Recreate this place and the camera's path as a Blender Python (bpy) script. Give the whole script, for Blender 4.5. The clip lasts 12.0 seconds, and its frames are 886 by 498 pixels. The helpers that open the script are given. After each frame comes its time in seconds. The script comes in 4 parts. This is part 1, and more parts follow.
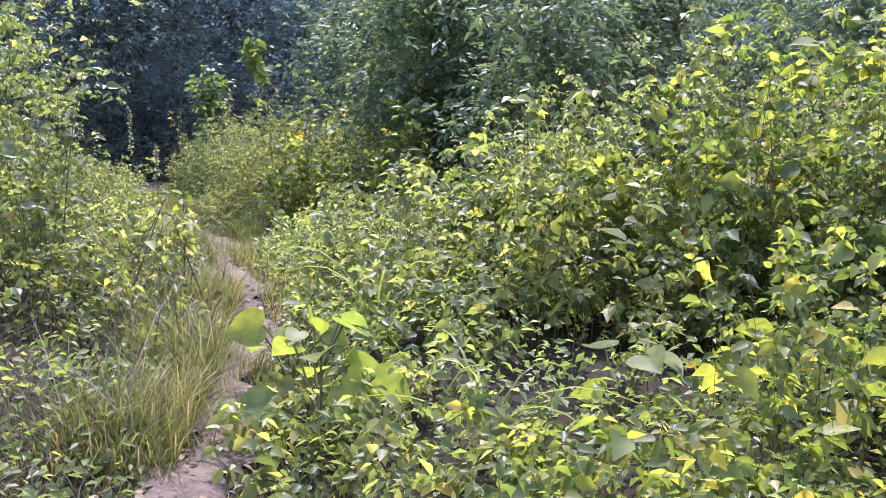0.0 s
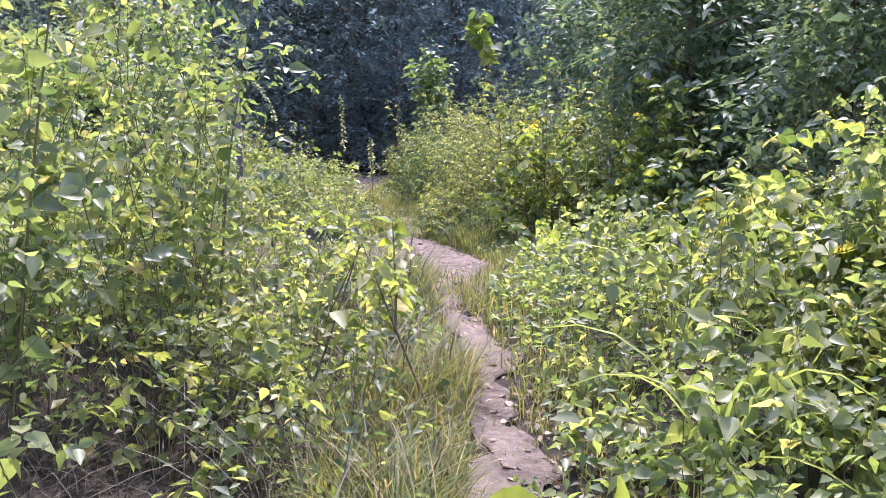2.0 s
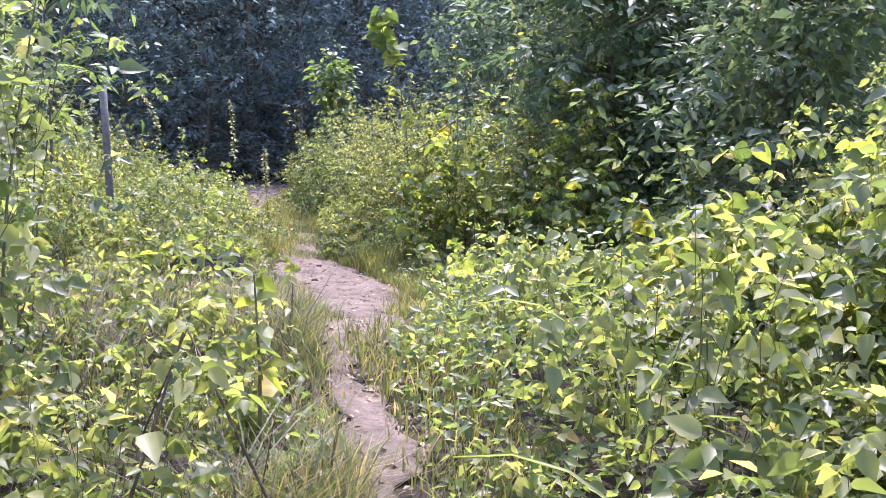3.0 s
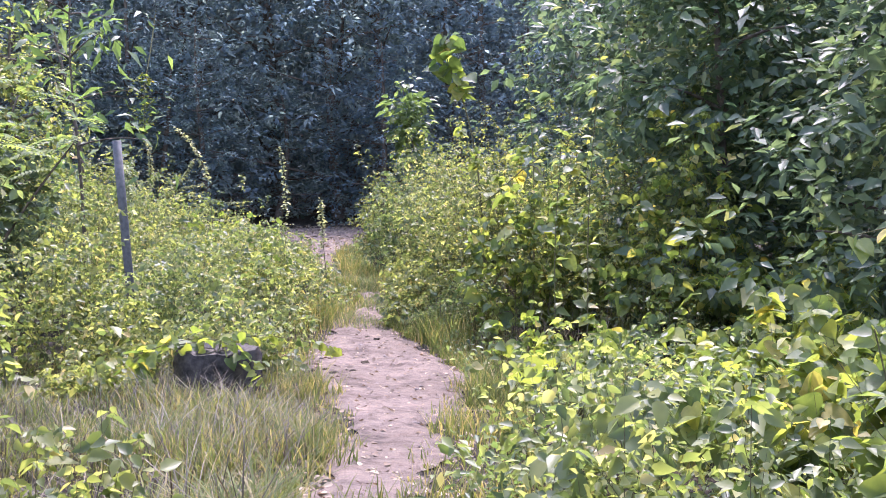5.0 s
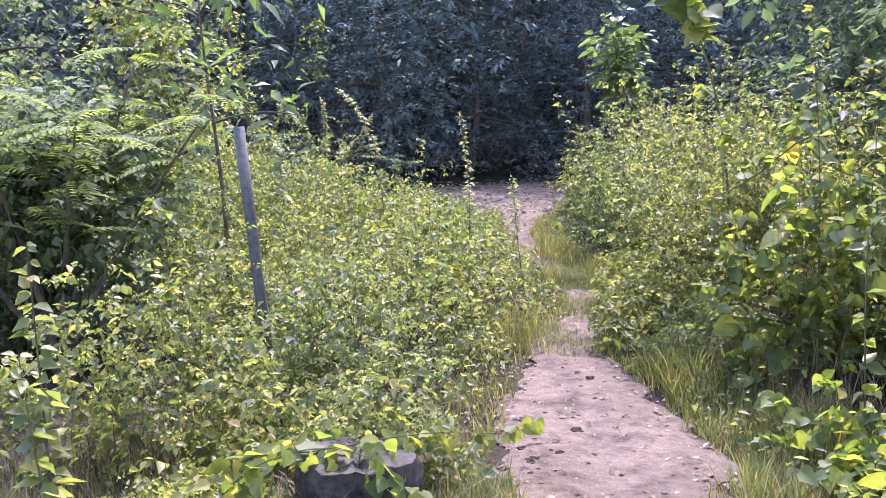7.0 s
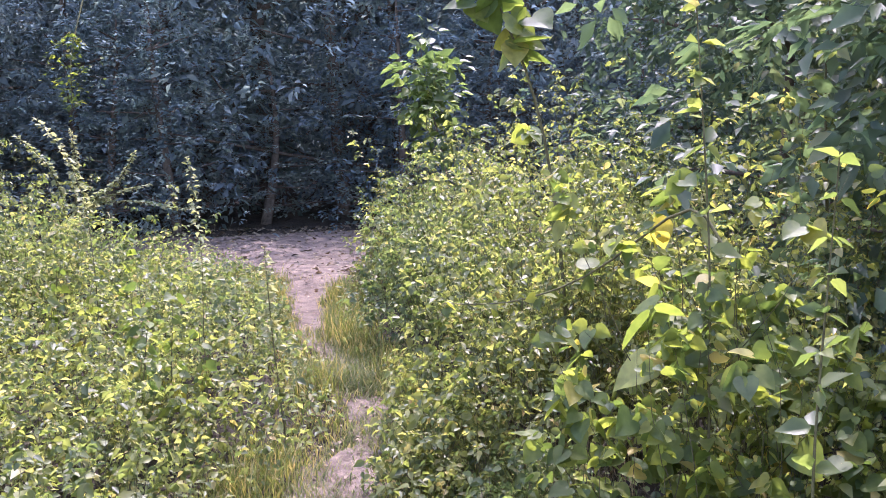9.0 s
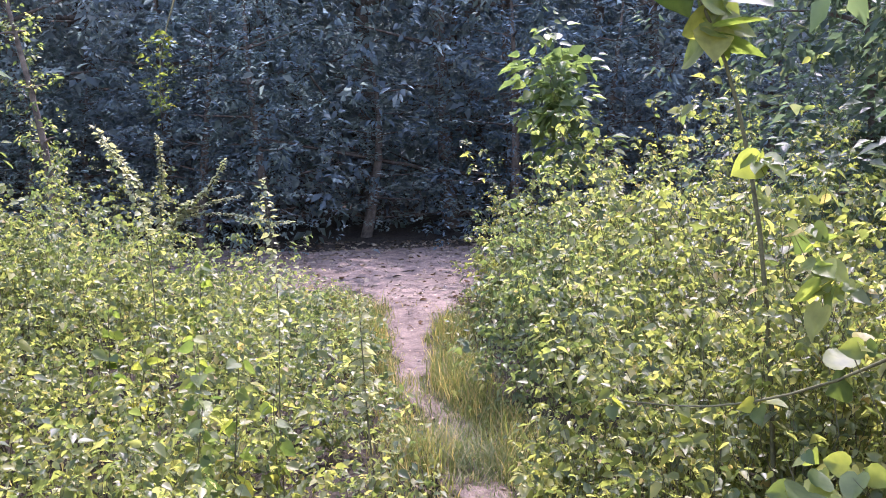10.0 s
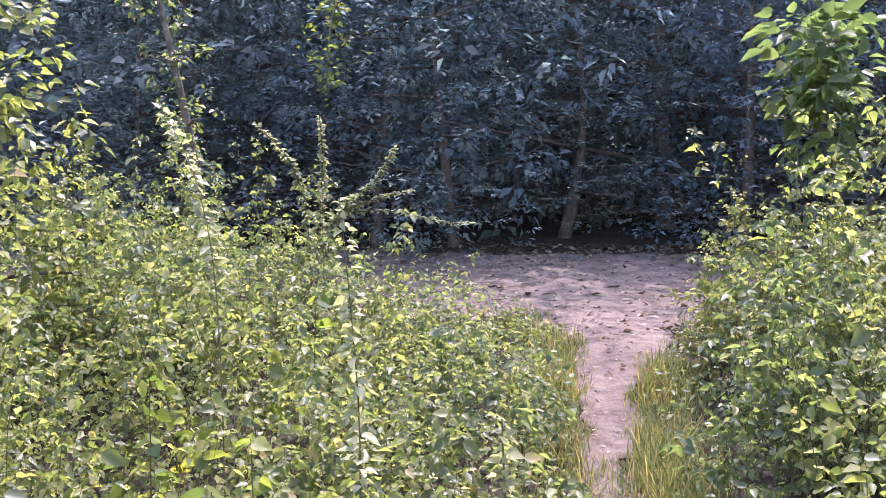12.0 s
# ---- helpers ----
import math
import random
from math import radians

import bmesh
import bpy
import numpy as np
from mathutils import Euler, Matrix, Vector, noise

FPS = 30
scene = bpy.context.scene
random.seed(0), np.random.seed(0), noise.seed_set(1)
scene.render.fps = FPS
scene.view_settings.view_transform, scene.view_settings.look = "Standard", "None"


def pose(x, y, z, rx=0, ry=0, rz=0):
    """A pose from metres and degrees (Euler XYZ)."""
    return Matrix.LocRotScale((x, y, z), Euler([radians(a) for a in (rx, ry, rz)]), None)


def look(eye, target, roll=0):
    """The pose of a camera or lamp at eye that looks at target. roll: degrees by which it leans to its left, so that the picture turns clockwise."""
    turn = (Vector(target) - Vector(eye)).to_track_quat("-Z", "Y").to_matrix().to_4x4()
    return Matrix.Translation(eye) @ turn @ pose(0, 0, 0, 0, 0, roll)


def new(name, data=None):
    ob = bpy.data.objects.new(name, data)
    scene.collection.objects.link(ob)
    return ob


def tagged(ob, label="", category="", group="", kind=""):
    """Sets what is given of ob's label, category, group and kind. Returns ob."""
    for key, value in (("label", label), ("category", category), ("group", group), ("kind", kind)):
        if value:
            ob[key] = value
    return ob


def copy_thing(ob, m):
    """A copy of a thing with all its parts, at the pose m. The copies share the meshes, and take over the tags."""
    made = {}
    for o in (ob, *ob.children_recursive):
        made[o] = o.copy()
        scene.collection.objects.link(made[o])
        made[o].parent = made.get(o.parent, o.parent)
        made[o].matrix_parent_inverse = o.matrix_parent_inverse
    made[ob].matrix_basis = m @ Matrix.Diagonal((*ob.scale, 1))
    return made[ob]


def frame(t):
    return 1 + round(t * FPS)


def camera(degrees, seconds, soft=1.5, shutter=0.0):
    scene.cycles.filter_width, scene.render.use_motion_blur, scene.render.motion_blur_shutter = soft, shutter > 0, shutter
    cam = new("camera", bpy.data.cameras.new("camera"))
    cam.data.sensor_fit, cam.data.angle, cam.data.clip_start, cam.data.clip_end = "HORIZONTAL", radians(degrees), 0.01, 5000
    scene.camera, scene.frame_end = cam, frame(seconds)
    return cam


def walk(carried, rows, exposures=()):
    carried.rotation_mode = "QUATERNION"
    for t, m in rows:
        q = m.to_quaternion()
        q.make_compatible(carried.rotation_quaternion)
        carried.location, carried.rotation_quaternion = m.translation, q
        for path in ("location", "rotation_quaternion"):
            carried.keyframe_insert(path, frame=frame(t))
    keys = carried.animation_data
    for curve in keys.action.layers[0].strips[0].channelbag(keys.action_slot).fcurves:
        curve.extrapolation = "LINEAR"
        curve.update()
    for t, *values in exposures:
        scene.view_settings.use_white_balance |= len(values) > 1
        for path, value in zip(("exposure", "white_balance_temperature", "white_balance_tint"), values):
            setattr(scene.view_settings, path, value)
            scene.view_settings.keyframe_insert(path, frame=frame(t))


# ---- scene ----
cam = camera(47.1, 12.0, soft=0.9)
EXPOSURE, KELVIN, TINT = 2.34, 5750, 37
PATH = [
    (0, (0.106, 1.896, 1.18), (-0.011, 3.882, 0.971), 4.3),
    (0.5, (-0.019, 2.403, 1.154), (-0.267, 4.378, 0.965), 4.5),
    (1, (-0.13, 2.819, 1.194), (-0.527, 4.765, 0.961), 3.6),
    (1.5, (-0.226, 3.234, 1.202), (-0.768, 5.142, 0.947), 1.8),
    (2, (-0.42, 3.632, 1.21), (-0.952, 5.542, 0.942), 2.8),
    (2.5, (-0.57, 4.158, 1.193), (-1.011, 6.09, 0.925), 2.3),
    (2.7, (-0.6, 4.311, 1.208), (-0.98, 6.256, 0.943), 3.2),
    (4.3, (-0.475, 5.365, 1.372), (-0.856, 7.316, 1.152), 0.3),
    (4.5, (-0.51, 5.487, 1.379), (-0.936, 7.428, 1.153), 0.3),
    (5, (-0.629, 5.856, 1.393), (-1.203, 7.76, 1.178), 0.4),
    (5.5, (-0.753, 6.272, 1.437), (-1.495, 8.118, 1.235), 0.0),
    (6, (-0.991, 6.7, 1.465), (-1.887, 8.472, 1.225), -0.2),
    (6.5, (-1.174, 7.153, 1.548), (-2.154, 8.866, 1.229), -2.1),
    (7, (-1.346, 7.597, 1.6), (-2.274, 9.334, 1.252), -2.2),
    (7.5, (-1.537, 8.068, 1.598), (-2.208, 9.921, 1.257), -0.6),
    (7.7, (-1.571, 8.264, 1.593), (-2.129, 10.154, 1.253), -0.4),
    (9.3, (-1.914, 9.843, 1.571), (-2.597, 11.7, 1.284), -1.1),
    (9.5, (-2.017, 10.05, 1.573), (-2.743, 11.892, 1.287), -1.1),
    (10, (-2.319, 10.556, 1.585), (-3.135, 12.359, 1.296), -0.7),
    (10.5, (-2.559, 10.99, 1.619), (-3.587, 12.678, 1.311), -0.9),
    (11, (-2.684, 11.359, 1.61), (-3.898, 12.917, 1.298), -1.2),
    (11.5, (-2.857, 11.695, 1.572), (-4.072, 13.251, 1.254), -0.9),
    (12, (-3.019, 12.05, 1.542), (-4.184, 13.644, 1.224), -0.5),
]
walk(cam, [(t, look(eye, target, roll)) for t, eye, target, roll in PATH], [(0, EXPOSURE - 0.26, KELVIN - 60, TINT - 5), (2.5, EXPOSURE - 0.02, KELVIN - 60, TINT - 3), (5, EXPOSURE + 0.06, KELVIN - 100, TINT), (12, EXPOSURE + 0.14, KELVIN - 50, TINT + 5)])

# ---- daylight: high sun ahead of the walker, clear sky ----
SUN_ELEVATION, SUN_AZIMUTH = 63.0, -8.0      # degrees; azimuth clockwise from +y
world = bpy.data.worlds.new("sky")
scene.world = world
world.use_nodes = True
wn = world.node_tree
sky = wn.nodes.new("ShaderNodeTexSky")
sky.sky_type = "NISHITA"
sky.sun_disc = False
sky.sun_elevation = radians(SUN_ELEVATION)
sky.sun_rotation = radians(SUN_AZIMUTH)
sky.air_density = 2.0
sky.dust_density = 3.0
wn.nodes["Background"].inputs["Strength"].default_value = 0.15
wn.links.new(sky.outputs["Color"], wn.nodes["Background"].inputs["Color"])
sun_data = bpy.data.lights.new("sun", "SUN")
sun_data.energy = 2.0
sun_data.angle = radians(0.55)
sun_data.color = (1.0, 0.95, 0.86)
sun = new("sun", sun_data)
sa, se = radians(SUN_AZIMUTH), radians(SUN_ELEVATION)
sun_from = Vector((math.sin(sa) * math.cos(se), math.cos(sa) * math.cos(se), math.sin(se)))
sun.matrix_world = look(sun_from * 40, (0, 0, 0))


# ---- materials ----
def material(name):
    m = bpy.data.materials.new(name)
    m.use_nodes = True
    nt = m.node_tree
    return m, nt, nt.nodes["Principled BSDF"], nt.nodes["Material Output"]


def ramp(nt, source, stops):
    r = nt.nodes.new("ShaderNodeValToRGB")
    el = r.color_ramp.elements
    while len(el) < len(stops):
        el.new(0.5)
    for e, (p, c) in zip(el, stops):
        e.position, e.color = p, (*c, 1)
    nt.links.new(source, r.inputs["Fac"])
    return r.outputs["Color"]


def texture(nt, kind, scale, detail=4.0, rough=0.55):
    co = nt.nodes.new("ShaderNodeNewGeometry")
    t = nt.nodes.new("ShaderNodeTexNoise" if kind == "noise" else "ShaderNodeTexVoronoi")
    t.inputs["Scale"].default_value = scale
    if kind == "noise":
        t.inputs["Detail"].default_value = detail
        t.inputs["Roughness"].default_value = rough
    nt.links.new(co.outputs["Position"], t.inputs["Vector"])
    return t.outputs["Fac"] if kind == "noise" else t.outputs["Distance"]


def mixed(nt, fac, a, b, mode="MIX"):
    n = nt.nodes.new("ShaderNodeMix")
    n.data_type, n.blend_type = "RGBA", mode
    for value, index in ((fac, 0), (a, 6), (b, 7)):
        if isinstance(value, (int, float)):
            n.inputs[index].default_value = value
        elif isinstance(value, tuple):
            n.inputs[index].default_value = (*value, 1)
        else:
            nt.links.new(value, n.inputs[index])
    return n.outputs[2]


def bumped(nt, bsdf, source, strength, distance):
    b = nt.nodes.new("ShaderNodeBump")
    b.inputs["Strength"].default_value, b.inputs["Distance"].default_value = strength, distance
    nt.links.new(source, b.inputs["Height"])
    nt.links.new(b.outputs["Normal"], bsdf.inputs["Normal"])


def leaf_material(name, stops, glow, share=0.45, rough=0.42, blotch=9.0, gloss=0.5):
    """Thin leaf: glossy upper skin over a body that lets sunlight through; every leaf has its own tone."""
    m, nt, bsdf, out = material(name)
    geo = nt.nodes.new("ShaderNodeNewGeometry")
    tone = ramp(nt, geo.outputs["Random Per Island"], stops)
    patch = texture(nt, "noise", blotch, 3.0)
    dark = ramp(nt, patch, [(0.3, (0.62, 0.66, 0.6)), (0.7, (1.15, 1.1, 1.0))])
    info = nt.nodes.new("ShaderNodeObjectInfo")
    own = ramp(nt, info.outputs["Random"], [(0.0, (0.78, 0.86, 0.95)), (0.35, (1.0, 1.0, 1.0)), (0.7, (1.12, 1.05, 0.9)), (1.0, (0.9, 0.97, 0.85))])
    col = mixed(nt, 1.0, mixed(nt, 1.0, tone, dark, "MULTIPLY"), own, "MULTIPLY")
    nt.links.new(col, bsdf.inputs["Base Color"])
    bsdf.inputs["Roughness"].default_value = rough
    bsdf.inputs["Specular IOR Level"].default_value = gloss
    thin = nt.nodes.new("ShaderNodeBsdfTranslucent")
    through_col = mixed(nt, 1.0, col, glow, "MULTIPLY")
    nt.links.new(through_col, thin.inputs["Color"])
    mix = nt.nodes.new("ShaderNodeMixShader")
    mix.inputs[0].default_value = share
    nt.links.new(bsdf.outputs[0], mix.inputs[1])
    nt.links.new(thin.outputs[0], mix.inputs[2])
    nt.links.new(mix.outputs[0], out.inputs["Surface"])
    return m


def bark_material(name, dark, light, scale=30.0):
    m, nt, bsdf, out = material(name)
    f = texture(nt, "noise", scale, 6.0, 0.65)
    g = texture(nt, "noise", scale * 0.15, 2.0)
    a = ramp(nt, f, [(0.3, dark), (0.7, light)])
    nt.links.new(mixed(nt, 1.0, a, ramp(nt, g, [(0.3, (0.7, 0.7, 0.68)), (0.7, (1.1, 1.08, 1.05))]), "MULTIPLY"), bsdf.inputs["Base Color"])
    bsdf.inputs["Roughness"].default_value = 0.9
    bsdf.inputs["Specular IOR Level"].default_value = 0.15
    bumped(nt, bsdf, f, 0.6, 0.01)
    return m


WEED = leaf_material("weed_leaf", [(0.0, (0.062, 0.088, 0.04)), (0.4, (0.12, 0.146, 0.056)), (0.75, (0.178, 0.194, 0.072)), (0.94, (0.245, 0.25, 0.115)), (1.0, (0.32, 0.255, 0.14))], (2.2, 2.3, 1.3), 0.5, 0.45, 9.0, 0.42)
BROAD = leaf_material("broad_leaf", [(0.0, (0.06, 0.094, 0.04)), (0.5, (0.12, 0.154, 0.05)), (0.9, (0.19, 0.215, 0.065)), (1.0, (0.36, 0.29, 0.1))], (2.5, 2.45, 1.0), 0.52, 0.5, 22.0, 0.32)
PALE = leaf_material("pale_leaf", [(0.0, (0.22, 0.24, 0.14)), (0.6, (0.29, 0.31, 0.19)), (1.0, (0.36, 0.37, 0.26))], (1.8, 1.8, 1.4), 0.45, 0.5)
FEATHER = leaf_material("feathery_leaf", [(0.0, (0.10, 0.14, 0.045)), (0.6, (0.16, 0.2, 0.065)), (1.0, (0.23, 0.26, 0.085))], (2.5, 2.4, 1.1), 0.5, 0.5)
FRESH = leaf_material("fresh_leaf", [(0.0, (0.06, 0.095, 0.045)), (0.6, (0.10, 0.145, 0.06)), (1.0, (0.15, 0.19, 0.075))], (2.1, 2.1, 1.2), 0.48, 0.45, 9.0, 0.4)
# thicket leaves: dark bluish tones put the shade into the leaf colour
THICKET = leaf_material("shade_toned_leaf", [(0.0, (0.055, 0.082, 0.065)), (0.6, (0.092, 0.125, 0.085)), (0.93, (0.122, 0.155, 0.09)), (1.0, (0.2, 0.19, 0.1))], (2.0, 2.1, 1.4), 0.45, 0.5, 9.0, 0.3)
# wood leaves: bluish lifted tones carry the veil of haze in their colour
FOREST = leaf_material("hazed_forest_leaf", [(0.0, (0.088, 0.112, 0.128)), (0.6, (0.116, 0.142, 0.155)), (1.0, (0.135, 0.16, 0.162))], (2.7, 2.9, 2.85), 0.5, 0.9, 0.8, 0.05)
GRASS = leaf_material("grass_blade", [(0.0, (0.075, 0.105, 0.04)), (0.55, (0.142, 0.165, 0.062)), (0.83, (0.235, 0.21, 0.115)), (1.0, (0.33, 0.28, 0.18))], (1.7, 1.6, 0.9), 0.42, 0.65, 2.0, 0.15)
DRY = leaf_material("dry_leaf", [(0.0, (0.06, 0.042, 0.032)), (0.5, (0.15, 0.11, 0.085)), (1.0, (0.31, 0.26, 0.215))], (1.3, 1.1, 0.8), 0.2, 0.7)
DEAD = leaf_material("dead_stalk", [(0.0, (0.04, 0.03, 0.02)), (0.5, (0.09, 0.07, 0.045)), (1.0, (0.2, 0.165, 0.105))], (1.3, 1.1, 0.8), 0.2, 0.7)
STEM = bark_material("green_stem", (0.075, 0.07, 0.035), (0.15, 0.14, 0.065), 60)
TWIG = bark_material("dry_twig", (0.05, 0.035, 0.025), (0.16, 0.12, 0.09), 60)
BARK = bark_material("forest_bark", (0.05, 0.04, 0.03), (0.17, 0.14, 0.11), 18)
STUMP = bark_material("dark_stump_bark", (0.022, 0.02, 0.02), (0.10, 0.085, 0.075), 28)
STUMP_TOP = bark_material("weathered_wood", (0.03, 0.026, 0.024), (0.10, 0.09, 0.08), 30)


def earth_material(name, stops, fine, relief):
    m, nt, bsdf, out = material(name)
    big = texture(nt, "noise", 1.3, 4.0)
    small = texture(nt, "noise", fine, 8.0, 0.7)
    grit = texture(nt, "voronoi", 70.0)
    stain = texture(nt, "noise", 5.5, 7.0, 0.7)
    a = mixed(nt, 1.0, ramp(nt, big, stops), ramp(nt, stain, [(0.36, (0.5, 0.48, 0.48)), (0.5, (1.0, 1.0, 1.0)), (0.66, (1.2, 1.17, 1.14))]), "MULTIPLY")
    b = ramp(nt, small, [(0.25, (0.6, 0.58, 0.56)), (0.5, (0.97, 0.97, 0.97)), (0.75, (1.3, 1.28, 1.25))])
    c = ramp(nt, grit, [(0.0, (1.25, 1.22, 1.2)), (0.25, (0.95, 0.95, 0.95)), (0.8, (0.85, 0.84, 0.83))])
    nt.links.new(mixed(nt, 1.0, mixed(nt, 1.0, a, b, "MULTIPLY"), c, "MULTIPLY"), bsdf.inputs["Base Color"])
    bsdf.inputs["Roughness"].default_value = 0.95
    bsdf.inputs["Specular IOR Level"].default_value = 0.2
    bumped(nt, bsdf, small, 0.8, relief)
    return m


SOIL = earth_material("leafy_soil", [(0.3, (0.022, 0.018, 0.013)), (0.55, (0.042, 0.033, 0.022)), (0.75, (0.036, 0.034, 0.018))], 22.0, 0.03)
SAND = earth_material("trodden_sand", [(0.3, (0.115, 0.089, 0.069)), (0.5, (0.155, 0.121, 0.095)), (0.6, (0.178, 0.138, 0.11)), (0.75, (0.135, 0.107, 0.077))], 16.0, 0.045)
STONE = earth_material("grey_pebble", [(0.3, (0.15, 0.125, 0.11)), (0.7, (0.25, 0.21, 0.19))], 40.0, 0.004)

m, nt, bsdf, out = material("galvanised_steel")
f = texture(nt, "noise", 35.0, 5.0)
nt.links.new(ramp(nt, f, [(0.3, (0.045, 0.044, 0.042)), (0.6, (0.085, 0.083, 0.078)), (0.8, (0.09, 0.068, 0.052))]), bsdf.inputs["Base Color"])
bsdf.inputs["Metallic"].default_value, bsdf.inputs["Roughness"].default_value = 0.1, 0.8
STEEL = m


# ---- lie of the land ----
LAND_Y, LAND_Z = (0, 2, 3.6, 4.7, 6, 8.2, 9, 10, 11.2), (-0.1, -0.06, 0.03, 0.17, 0.29, 0.37, 0.28, 0.13, 0)
PATH_Y = (-30, 0, 2, 4.6, 6.1, 6.4, 6.85, 7.1, 7.4, 7.73, 8.25, 8.7, 9.1, 9.9, 10.6, 11.0, 11.5, 11.8, 12.2, 12.5, 12.85, 13.8, 14.4, 14.9, 15.55, 16.5, 17.3, 17.7, 18.2, 19)
PATH_L = (1.5, -0.05, -0.13, -0.8, -1.03, -1.12, -1.22, -1.33, -1.47, -1.6, -1.85, -1.92, -2.02, -2.28, -2.68, -3.0, -3.2, -3.3, -3.42, -3.5, -3.62, -3.72, -4.05, -4.37, -4.88, -5.45, -5.9, -6.4, -7.2, -8)
PATH_R = (1.9, 0.3, 0.2, -0.58, -0.83, -0.9, -1.05, -1.15, -1.27, -1.42, -1.63, -1.5, -1.62, -1.85, -1.96, -2.04, -2.14, -2.42, -2.64, -2.85, -3.2, -3.48, -3.8, -4.15, -4.66, -5.1, -5.32, -5.42, -5.45, -5.4)
LANE_Y, LANE_X = (-30, 0, 2, 4.3, 5.4, 6.3, 7.15, 8, 10, 12, 13, 18), (2, 0.35, 0.1, -0.58, -0.52, -0.76, -1.18, -1.54, -2.03, -3.0, -3.5, -6)
# the road runs along ROAD_D through ROAD_P, the wood stands beyond it
ROAD_P, ROAD_D, ROAD_N = np.array((-7.0, 19.0)), np.array((0.862, 0.507)), np.array((-0.507, 0.862))


def land(x, y):
    """Height of the ground, for arrays or numbers."""
    x, y = np.asarray(x, float), np.asarray(y, float)
    z = np.interp(y, LAND_Y, LAND_Z)
    for k in range(2):
        z = (np.interp(y - 0.35, LAND_Y, LAND_Z) + z + np.interp(y + 0.35, LAND_Y, LAND_Z)) / 3
    return z + 0.018 * np.sin(2.1 * x + 0.7 * y) * np.sin(1.7 * y - 0.6 * x) + 0.008 * np.sin(7.3 * x + 1) * np.sin(6.1 * y)


def on_path(x, y, grow=0.0):
    return (x > np.interp(y, PATH_Y, PATH_L) - grow) & (x < np.interp(y, PATH_Y, PATH_R) + grow)


def on_road(x, y, grow=0.0):
    d = (x - ROAD_P[0]) * ROAD_N[0] + (y - ROAD_P[1]) * ROAD_N[1]
    return (d > -1.35 - grow) & (d < 1.25 + grow)


HOLLOWS = ((0.32, 5.75, 0.27), (0.95, 5.95, 0.28), (0.1, 5.35, 0.16), (0.6, 6.15, 0.2), (-1.72, 12.1, 0.3), (-1.6, 11.75, 0.3), (-1.75, 5.5, 0.25), (-2.25, 13.25, 0.26), (-5.3, 10.85, 0.82), (-0.1, 7.6, 0.22), (-6.5, 15.1, 0.22), (-3.6, 15.1, 0.2))


def hollow(x, y):
    """Gaps in the growth, shaded by what stands round them."""
    inside = np.zeros(np.shape(x), bool)
    for hx, hy, r in HOLLOWS:
        inside |= (x - hx) ** 2 + (y - hy) ** 2 < (r * (1 + 0.25 * np.sin(5 * np.arctan2(y - hy, x - hx)))) ** 2
    return inside


def walked(x, y, z):
    """Where the way is kept free of tall growth."""
    return (abs(x - np.interp(y, LANE_Y, LANE_X)) < np.where(y < 9, 0.5, 0.36)) & (z > land(x, y) + 0.5)


# ---- mesh making ----
def mesh(name, verts, tris, mat, smooth=False):
    verts, tris = np.asarray(verts, np.float32).reshape(-1, 3), np.asarray(tris, np.int32).reshape(-1, 3)
    me = bpy.data.meshes.new(name)
    me.vertices.add(len(verts))
    me.vertices.foreach_set("co", verts.ravel())
    me.loops.add(tris.size)
    me.loops.foreach_set("vertex_index", tris.ravel())
    me.polygons.add(len(tris))
    me.polygons.foreach_set("loop_start", np.arange(0, tris.size, 3, dtype=np.int32))
    if smooth:
        me.polygons.foreach_set("use_smooth", np.ones(len(tris), bool))
    me.update(calc_edges=True)
    me.validate()
    me.materials.append(mat)
    return me


def part(name, data, parent, label=""):
    ob = new(name, data)
    ob.parent = parent
    return tagged(ob, label)


def thing(name, x, y, z, label, category, group="", turn=0.0):
    ob = new(name)
    ob.empty_display_size = 0.1
    ob.matrix_basis = pose(x, y, z, 0, 0, turn)
    return tagged(ob, label, category, group)


OVATE = (np.array([(0, 0, 0), (-0.24, 0.14, 0.06), (-0.3, 0.46, 0.09), (0, 1, -0.18), (0.3, 0.46, 0.09), (0.24, 0.14, 0.06)]), np.array([(0, 2, 1), (0, 3, 2), (0, 4, 3), (0, 5, 4)]))
LANCE = (np.array([(0, 0, 0), (-0.15, 0.4, 0.04), (0, 0.5, 0), (0.15, 0.4, 0.04), (0, 1, -0.2)]), np.array([(0, 2, 1), (1, 2, 4), (0, 3, 2), (3, 4, 2)]))
_RIM = [(0, 0.03, 0), (0.14, -0.08, 0.03), (0.34, -0.05, 0.06), (0.49, 0.14, 0.09), (0.47, 0.38, 0.07), (0.34, 0.64, 0.03), (0.15, 0.87, -0.06), (0, 1.03, -0.15)]
HEART = (np.array(_RIM + [(-x, y, z * 0.8) for x, y, z in _RIM[6:0:-1]] + [(0, 0.4, -0.05)]), np.array([(k, 14, (k + 1) % 14) for k in range(14)]))
SPRAY = (np.array([(0, 0, 0), (-0.26, 0.42, 0.09), (0.26, 0.42, 0.09), (0, 1, -0.12)]), np.array([(0, 3, 1), (0, 2, 3)]))


def unit(v):
    return v / np.maximum(np.linalg.norm(v, axis=-1, keepdims=True), 1e-9)


